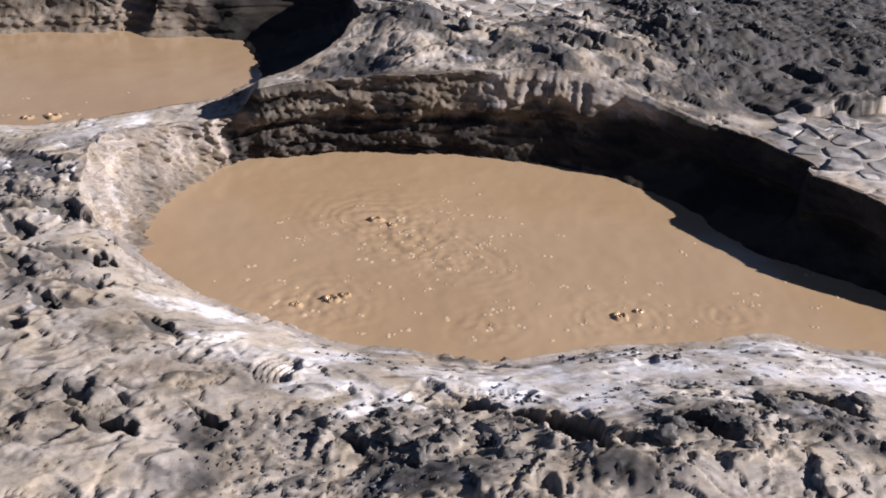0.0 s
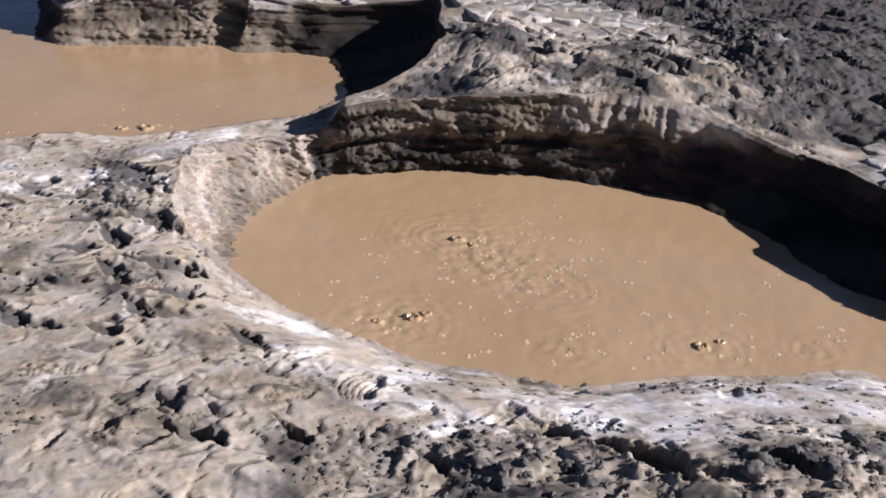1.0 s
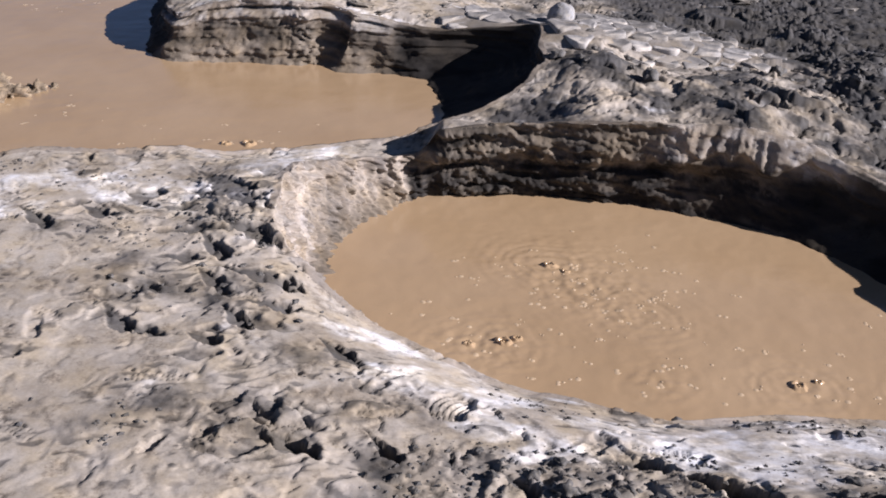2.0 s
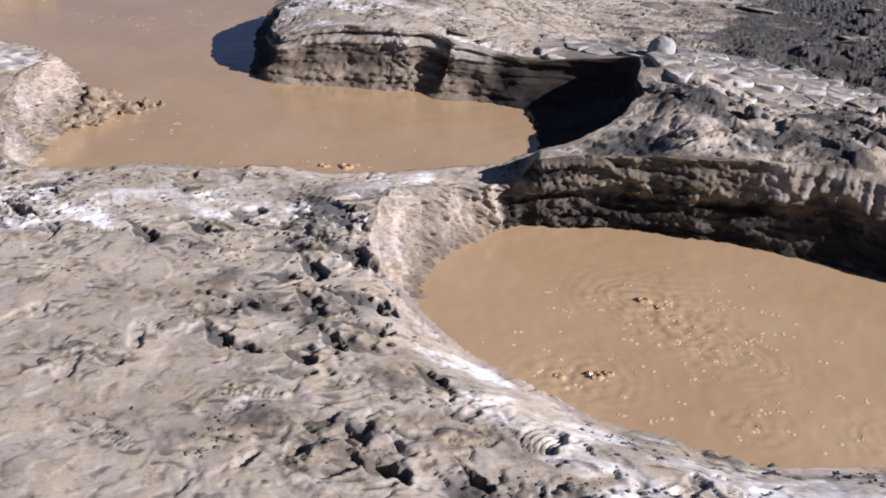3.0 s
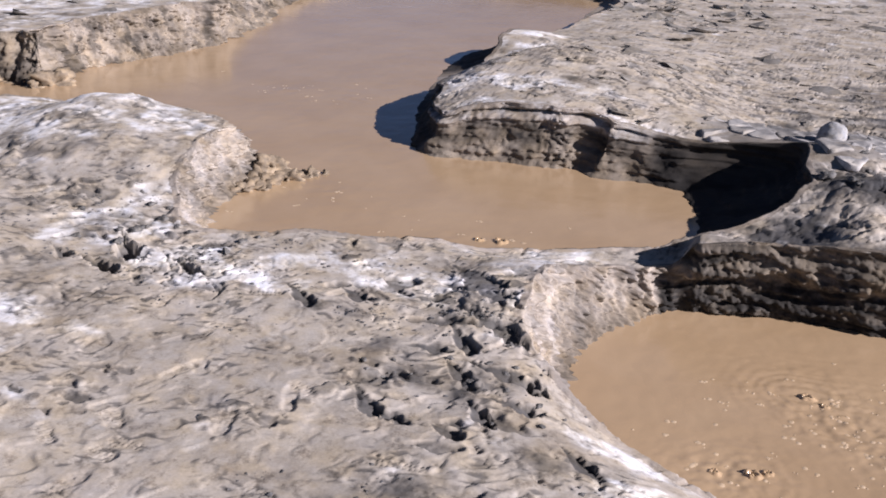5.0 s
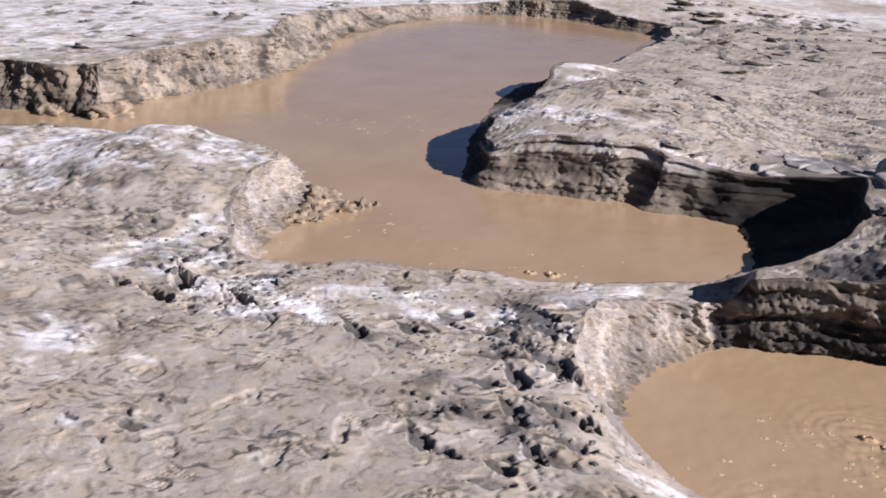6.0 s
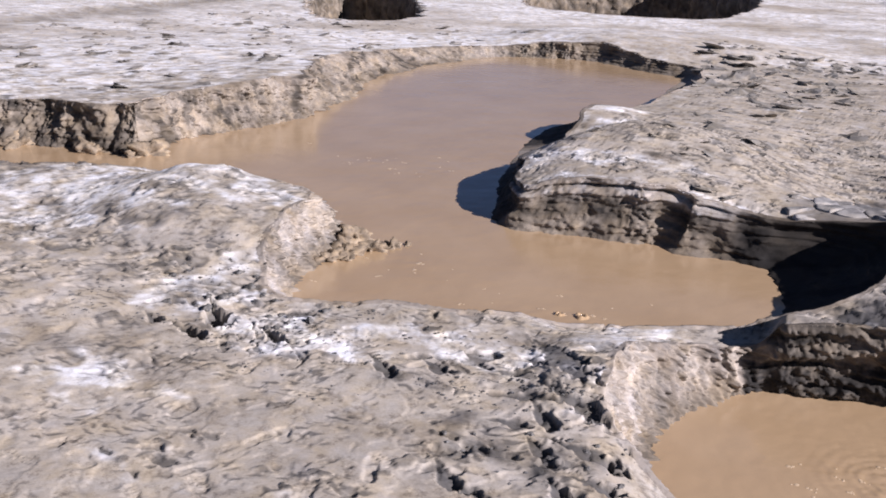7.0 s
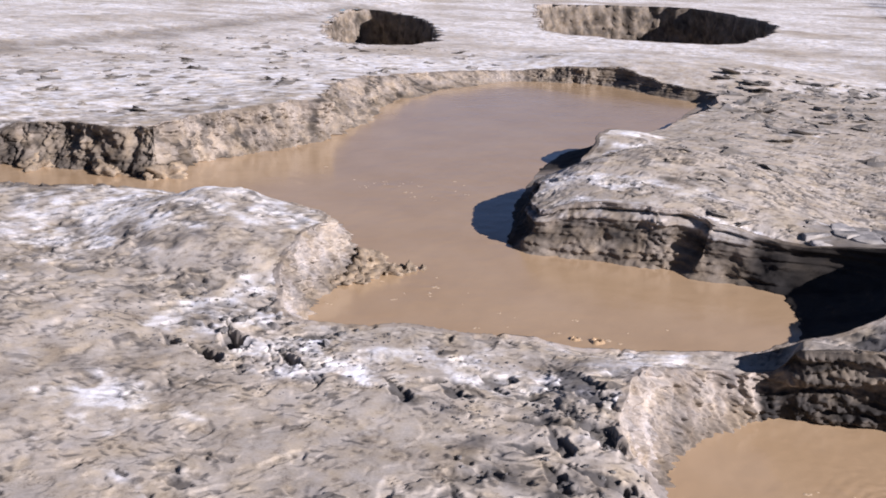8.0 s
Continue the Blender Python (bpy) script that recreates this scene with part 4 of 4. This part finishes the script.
CLOD_ZONES = (
    # x and y range, how many, smallest and largest size, label
    ((-0.2, 0.42), (3.0, 3.42), 30, 0.02, 0.10, "dark damp crumbly mud clod on trodden mud", "clods near the pool's low shore"),
    ((-0.62, -0.2), (3.28, 3.55), 16, 0.02, 0.08, "dark damp crumbly mud clod on trodden mud", "clods near the pool's low shore"),
    ((0.84, 1.32), (3.12, 3.55), 24, 0.02, 0.10, "dark damp crumbly mud clod on trodden mud", "clods near the pool's low shore"),
    ((1.38, 1.9), (3.1, 3.8), 30, 0.02, 0.11, "dark damp crumbly mud clod on trodden mud", "clods near the pool's low shore"),
    ((-2.9, -1.5), (4.2, 5.6), 24, 0.025, 0.06, "small dark mud clod beside a trodden hollow", "clods on the west rim"),
    ((-0.4, 2.4), (4.15, 4.6), 16, 0.02, 0.05, "small dark mud clod on the white salty shore", "clods on the salty shore"),
    ((-6.4, -4.6), (5.2, 6.2), 26, 0.04, 0.13, "broken grey mud clod beside a deep hollow", "clods by the far pool"),
    ((1.5, 4.2), (8.2, 10.6), 70, 0.04, 0.13, "dark grey clod of broken mud in a heap of rubble", "rubble heap"),
    ((-1.0, 1.8), (8.3, 9.8), 24, 0.06, 0.22, "lump of dark folded mud on the bank", "lumps on the bank"))
clod_rng = random.Random(12)


def clod_places(xs, ys, count, small, large):
    """Where clods lie: one turned and scaled matrix for each."""
    made = tries = 0
    while made < count and tries < count * 6:
        tries += 1
        x, y = clod_rng.uniform(*xs), clod_rng.uniform(*ys)
        if not free_of_pits(x, y, 0.05):
            continue
        size = small * (large / small) ** (clod_rng.random() ** 1.6)
        made += 1
        yield Matrix.LocRotScale((x, y, surface_height(x, y) - 0.10 * size), Euler((clod_rng.uniform(-0.3, 0.3), clod_rng.uniform(-0.3, 0.3), clod_rng.uniform(0, 6.28))),
                                 (size, size * clod_rng.uniform(0.6, 1.0), size * clod_rng.uniform(0.6, 1.0) * (0.38 if y > 9.8 else 1)))


for xs, ys, count, small, large, label, group in CLOD_ZONES:
    for k, m in enumerate(clod_places(xs, ys, count, small, large)):
        clod = new("mud_clod", CLOD_MESHES[k % len(CLOD_MESHES)])
        clod.matrix_world = m
        tagged(clod, label, "mud clod", group)

# countless far flakes, strewn over the flats
flake_verts, flake_faces = [], []
FLAKE_MUD = dry_mud("flake_mud", (0.27, 0.245, 0.215), (0.13, 0.118, 0.105), attributes=False)
FLAKE_SHAPES = [blob("mud_flake", 31 + k, 2, 0.6, 0.95, FLAKE_MUD) for k in range(5)]
for xs, ys, count, small, large in (((-4.8, -0.6), (9.9, 15.5), 260, 0.05, 0.24), ((-6.8, -2.6), (17.5, 25.0), 230, 0.12, 0.70), ((-22.0, -11.2), (9.6, 26.0), 380, 0.08, 0.55), ((-4.5, 2.5), (13.0, 24.0), 200, 0.1, 0.6)):
    for k, m in enumerate(clod_places(xs, ys, count, small, large)):
        first, shape = len(flake_verts), FLAKE_SHAPES[k % 5]
        flake_verts += [m @ v.co for v in shape.vertices]
        flake_faces += [[first + i for i in f.vertices] for f in shape.polygons]
for shape in FLAKE_SHAPES:
    bpy.data.meshes.remove(shape)
flakes = bpy.data.meshes.new("mud_flakes")
flakes.from_pydata(flake_verts, [], flake_faces)
flakes.materials.append(FLAKE_MUD)
tagged(new("mud_flakes", flakes), "dark flakes of dried mud strewn over the pale flats", "mud flakes", kind="stuff")


# clods that lie at the waterline, each where it slid in: x, y, z, size
WET_CLODS = [blob("mud_clod", 51 + k, 4, 0.8, 0.9, BANK_MUD) for k in range(4)]
for k, (x, y, z, size) in enumerate(((-0.01, 4.39, -0.37, 0.085), (0.37, 4.41, -0.36, 0.10), (0.68, 4.49, -0.36, 0.04), (0.31, 4.36, -0.33, 0.05), (-0.06, 4.35, -0.32, 0.05),
                                     (-5.70, 7.55, -0.24, 0.34), (-5.56, 7.78, -0.25, 0.30), (-5.44, 7.98, -0.25, 0.20), (-5.74, 7.30, -0.25, 0.26), (-5.32, 8.10, -0.24, 0.12), (-5.78, 7.75, -0.15, 0.34), (-5.60, 7.40, -0.25, 0.16),
                                     (-10.42, 9.60, -0.28, 0.55), (-11.2, 9.25, -0.28, 0.45), (-10.45, 9.35, -0.25, 0.30), (-10.8, 9.50, -0.28, 0.40), (-12.3, 8.95, -0.28, 0.50))):
    clod = new("mud_clod", WET_CLODS[k % 4] if x < -5 else CLOD_MESHES[k % 6])
    clod.matrix_world = Matrix.LocRotScale((x, y, z), Euler((0.2 * math.sin(k), 0.2 * math.cos(k), 1.7 * k)), (size, 0.8 * size, 0.75 * size))
    tagged(clod, "damp brown clod slumped into the edge of the pool", "mud clod", "clods at the waterline")


# ---- plates of cracked crust ----
def clip(poly, nx, ny, d):
    """The part of a polygon on the near side of a line."""
    out = []
    for (ax, ay), (bx, by) in zip(poly, poly[1:] + poly[:1]):
        da, db = ax * nx + ay * ny - d, bx * nx + by * ny - d
        if da <= 0:
            out.append((ax, ay))
        if da * db < 0:
            t = da / (da - db)
            out.append((ax + t * (bx - ax), ay + t * (by - ay)))
    return out


def crust_plates(cx, cy, rx, ry, sx, sy, seed):
    """Plates of dried crust with open cracks between them, lying on the ground."""
    rng = random.Random(seed)
    nx, ny = int(rx / sx) + 2, int(ry / sy) + 2
    seeds = {(i, j): (cx + (i + 0.5 * (j % 2) + rng.uniform(-0.47, 0.47)) * sx, cy + (j + rng.uniform(-0.47, 0.47)) * sy) for i in range(-nx, nx + 1) for j in range(-ny, ny + 1)}
    for (i, j), (px, py) in seeds.items():
        if math.hypot((px - cx) / rx, (py - cy) / ry) > rng.uniform(0.75, 1.05) or not free_of_pits(px, py, 0.10):
            continue
        poly = [(-sx, -sy), (sx, -sy), (sx, sy), (-sx, sy)]
        for a in (-2, -1, 0, 1, 2):
            for b in (-1, 0, 1):
                if (a or b) and (i + a, j + b) in seeds:
                    qx, qy = seeds[i + a, j + b]
                    dx, dy = qx - px, qy - py
                    r = math.hypot(dx, dy)
                    poly = clip(poly, dx / r, dy / r, 0.5 * r - rng.uniform(0.002, 0.012))
        if len(poly) < 3:
            continue
        edge = []
        for (ax, ay), (bx, by) in zip(poly, poly[1:] + poly[:1]):
            for t in (0.0, 0.35, 0.7):
                k = 1 - 0.22 * abs(noise.noise(Vector((px * 9 + ax * 30 + t * 3, py * 9 + ay * 30, seed)))) - (0.02 if t == 0 else 0)
                edge.append((k * (ax + t * (bx - ax)), k * (ay + t * (by - ay))))
        poly = edge
        bm = bmesh.new()
        tilt = (rng.uniform(-0.07, 0.07), rng.uniform(-0.07, 0.07))
        rings = []
        for scale, h in ((1.0, -0.05), (1.0, -0.002), (0.95, 0.006), (0.82, 0.009), (0.62, 0.007), (0.4, 0.004)):
            rings.append([bm.verts.new((scale * x, scale * y, h + tilt[0] * x + tilt[1] * y + (0.016 * noise.noise(Vector((9 * (px + scale * x), 13 * (py + scale * y), 2.0))) if h > 0 else 0))) for x, y in poly])
        for low, high in zip(rings, rings[1:]):
            for k in range(len(poly)):
                m = (k + 1) % len(poly)
                bm.faces.new((low[k], low[m], high[m], high[k]))
        bm.faces.new(rings[-1])
        for f in bm.faces:
            f.smooth = True
        me = bpy.data.meshes.new("crust_plate")
        bm.to_mesh(me)
        bm.free()
        me.materials.append(PLATE_MUD)
        plate = new("crust_plate", me)
        plate.parent = ground
        plate.location = (px, py, surface_height(px, py) + 0.004 + rng.uniform(-0.008, 0.012))


PLATE_MUD = dry_mud("plate_mud", (0.42, 0.398, 0.375), (0.20, 0.19, 0.182), attributes=False)
pn, pl = PLATE_MUD.node_tree.nodes, PLATE_MUD.node_tree.links
shade = ramp(pn, pl, pn.new("ShaderNodeObjectInfo").outputs["Random"], (0.0, (0.6, 0.59, 0.58)), (1.0, (1.15, 1.15, 1.17)))
paint = pn["Principled BSDF"].inputs["Base Color"]
pl.new(mix(pn, pl, 1.0, paint.links[0].from_socket, shade, "MULTIPLY"), paint)
crust_plates(-0.25, 10.35, 1.7, 1.25, 0.29, 0.17, 8)
crust_plates(3.0, 6.75, 0.75, 0.65, 0.24, 0.17, 9)


# ---- crumbs ----
def crumbs(name, count, seed, label):
    """Small broken bits of dark mud strewn in clusters over the ground."""
    rng = np.random.RandomState(seed)
    homes = np.array([((xs[0] + xs[1]) / 2, (ys[0] + ys[1]) / 2, (xs[1] - xs[0]) / 2, (ys[1] - ys[0]) / 2) for xs, ys in
                      (((-0.9, 1.9), (2.9, 3.7)), ((-0.9, 1.9), (2.9, 3.7)), ((-2.9, -1.3), (3.0, 5.6)), ((-4.6, -2.4), (4.6, 5.9)), ((-6.6, -4.6), (4.6, 6.4)), ((-0.5, 2.3), (4.0, 4.6)))])
    nests = homes[rng.randint(len(homes), size=170)]
    nests = nests[:, :2] + nests[:, 2:] * rng.uniform(-1, 1, (170, 2))
    at = nests[rng.randint(170, size=count)] + rng.normal(0, 0.09, (count, 2))
    at = at[(near_pit.away(at[:, 0], at[:, 1]) > 0.06) & (far_pit.away(at[:, 0], at[:, 1]) > 0.06)]
    n = len(at)
    z = land(at[:, 0], at[:, 1]) + relief(at[:, 0], at[:, 1])
    size = 0.004 + 0.016 * rng.random_sample(n) ** 2.5
    corners = np.array([(1, 0, 0), (0, 1, 0), (-1, 0, 0), (0, -1, 0), (0, 0, 1), (0, 0, -1)], float)
    shape = corners[None] * rng.uniform(0.8, 1.1, (n, 6, 1)) + rng.normal(0, 0.15, (n, 6, 3))
    turn = rng.uniform(0, 6.283, n)
    c, s = np.cos(turn)[:, None], np.sin(turn)[:, None]
    local = np.stack([c * shape[..., 0] - s * shape[..., 1], s * shape[..., 0] + c * shape[..., 1], 0.5 * shape[..., 2]], -1) * size[:, None, None]
    verts = local + np.stack([at[:, 0], at[:, 1], z + 0.15 * size], -1)[:, None]
    tri = np.array([(0, 1, 4), (1, 2, 4), (2, 3, 4), (3, 0, 4), (1, 0, 5), (2, 1, 5), (3, 2, 5), (0, 3, 5)])
    faces = (tri[None] + 6 * np.arange(n)[:, None, None]).reshape(-1, 3)
    me = bpy.data.meshes.new(name)
    me.from_pydata(verts.reshape(-1, 3).tolist(), [], faces.tolist())
    me.materials.append(CLOD_MUD)
    return tagged(new(name, me), label, "mud crumbs", kind="stuff")


crumbs("mud_crumbs", 2600, 5, "dark crumbs of broken mud strewn over the ground")


# ---- froth on the liquid mud ----
def froth():
    mat, n, l, p = material("froth")
    co = n.new("ShaderNodeTexCoord").outputs["Object"]
    l.new(ramp(n, l, noise_node(n, l, co, 30, 3, 0.5), (0.3, (0.44, 0.32, 0.20)), (0.7, (0.55, 0.42, 0.29))), p.inputs["Base Color"])
    p.inputs["Roughness"].default_value = 0.35
    return mat


FROTH = froth()


def froth_patches(name, pit, vents, count, spread, label, seed):
    """Small clusters of low bubbles floating on the mud."""
    rng = random.Random(31)
    spots = []
    for _ in range(count):
        vx, vy, reach = rng.choice(vents)
        x, y = rng.gauss(vx, spread), rng.gauss(vy, spread * 0.7)
        if pit.away(np.array([x]), np.array([y]))[0] > -0.25:
            continue
        wide = rng.uniform(0.006, 0.028)
        for _ in range(rng.randint(1, 4)):
            spots.append((x + rng.gauss(0, wide), y + rng.gauss(0, 0.6 * wide), rng.uniform(0.006, 0.024)))
    spots = np.array(spots)
    a = np.linspace(0, 2 * math.pi, 7, endpoint=False)
    rings = [spots[:, :2, None] + 0 * a[:1]] + [spots[:, :2, None] + spots[:, 2, None, None] * k * np.stack([np.cos(a), np.sin(a)])[None] for k in (0.6, 1.0)]
    flat = np.concatenate(rings, 2).transpose(0, 2, 1)
    lift = np.array([0.0020] + [0.0017] * 7 + [-0.002] * 7)
    z = pit.level + stirred(flat[..., 0], flat[..., 1], vents, seed) + lift
    verts = np.concatenate([flat, z[..., None]], -1).reshape(-1, 3)
    faces = []
    for s in range(0, len(verts), 15):
        for k in range(7):
            m = (k + 1) % 7
            faces += [(s, s + 1 + k, s + 1 + m), (s + 1 + k, s + 8 + k, s + 8 + m, s + 1 + m)]
    me = bpy.data.meshes.new(name)
    me.from_pydata(verts.tolist(), [], faces)
    me.polygons.foreach_set("use_smooth", [True] * len(me.polygons))
    me.materials.append(FROTH)
    return tagged(new(name, me), label, "froth", kind="stuff")


froth_patches("froth", near_pit, VENTS, 190, 0.45, "pale froth specks floating on the bubbling mud", 101)
froth_patches("froth.001", far_pit, FAR_VENTS, 60, 0.5, "pale froth specks on the far mud pool", 111)


# ---- bursting bubbles ----
def mud_bubble(x, y, level, r, seed):
    """A swelling dome of mud with a ragged, torn collar."""
    bm = bmesh.new()
    rings, around = 9, 28
    grid = []
    for i in range(rings):
        q = i / (rings - 1)
        row = []
        for k in range(around):
            a = 6.2832 * k / around
            ragged = 1 + 0.35 * noise.noise(Vector((math.cos(a) * 1.5, math.sin(a) * 1.5, seed)))
            rad = r * (0.25 + 1.0 * q) * ragged
            h = 0.38 * r * math.exp(-((q - 0.35) / 0.25) ** 2) * (0.6 + 0.7 * noise.noise(Vector((math.cos(a) * 2, math.sin(a) * 2, seed + 5)))) - 0.22 * r * q ** 3
            row.append(bm.verts.new((x + rad * math.cos(a), y + rad * math.sin(a) * 0.85, level + 0.004 + h)))
        grid.append(row)
    for i in range(rings - 1):
        for k in range(around):
            m = (k + 1) % around
            bm.faces.new((grid[i][k], grid[i + 1][k], grid[i + 1][m], grid[i][m])).smooth = True
    bm.faces.new(grid[0][::-1]).smooth = True
    me = bpy.data.meshes.new("mud_bubble")
    bm.to_mesh(me)
    bm.free()
    me.materials.append(LIQUID_MUD)
    return tagged(new("mud_bubble", me), "bursting brown bubble in the liquid mud", "bubble", "bubbles in the pool")


for k, (x, y, r) in enumerate(((1.08, 5.03, 0.075), (1.20, 5.10, 0.04), (-0.66, 5.07, 0.08), (-0.58, 5.13, 0.05), (-0.48, 6.14, 0.07), (-0.36, 6.08, 0.045), (-0.86, 5.0, 0.05))):
    mud_bubble(x, y, NEAR_LEVEL, 0.8 * r, 2.3 * k)
mud_bubble(-3.1, 7.25, FAR_LEVEL, 0.075, 21.0)
mud_bubble(-3.28, 7.2, FAR_LEVEL, 0.05, 25.0)
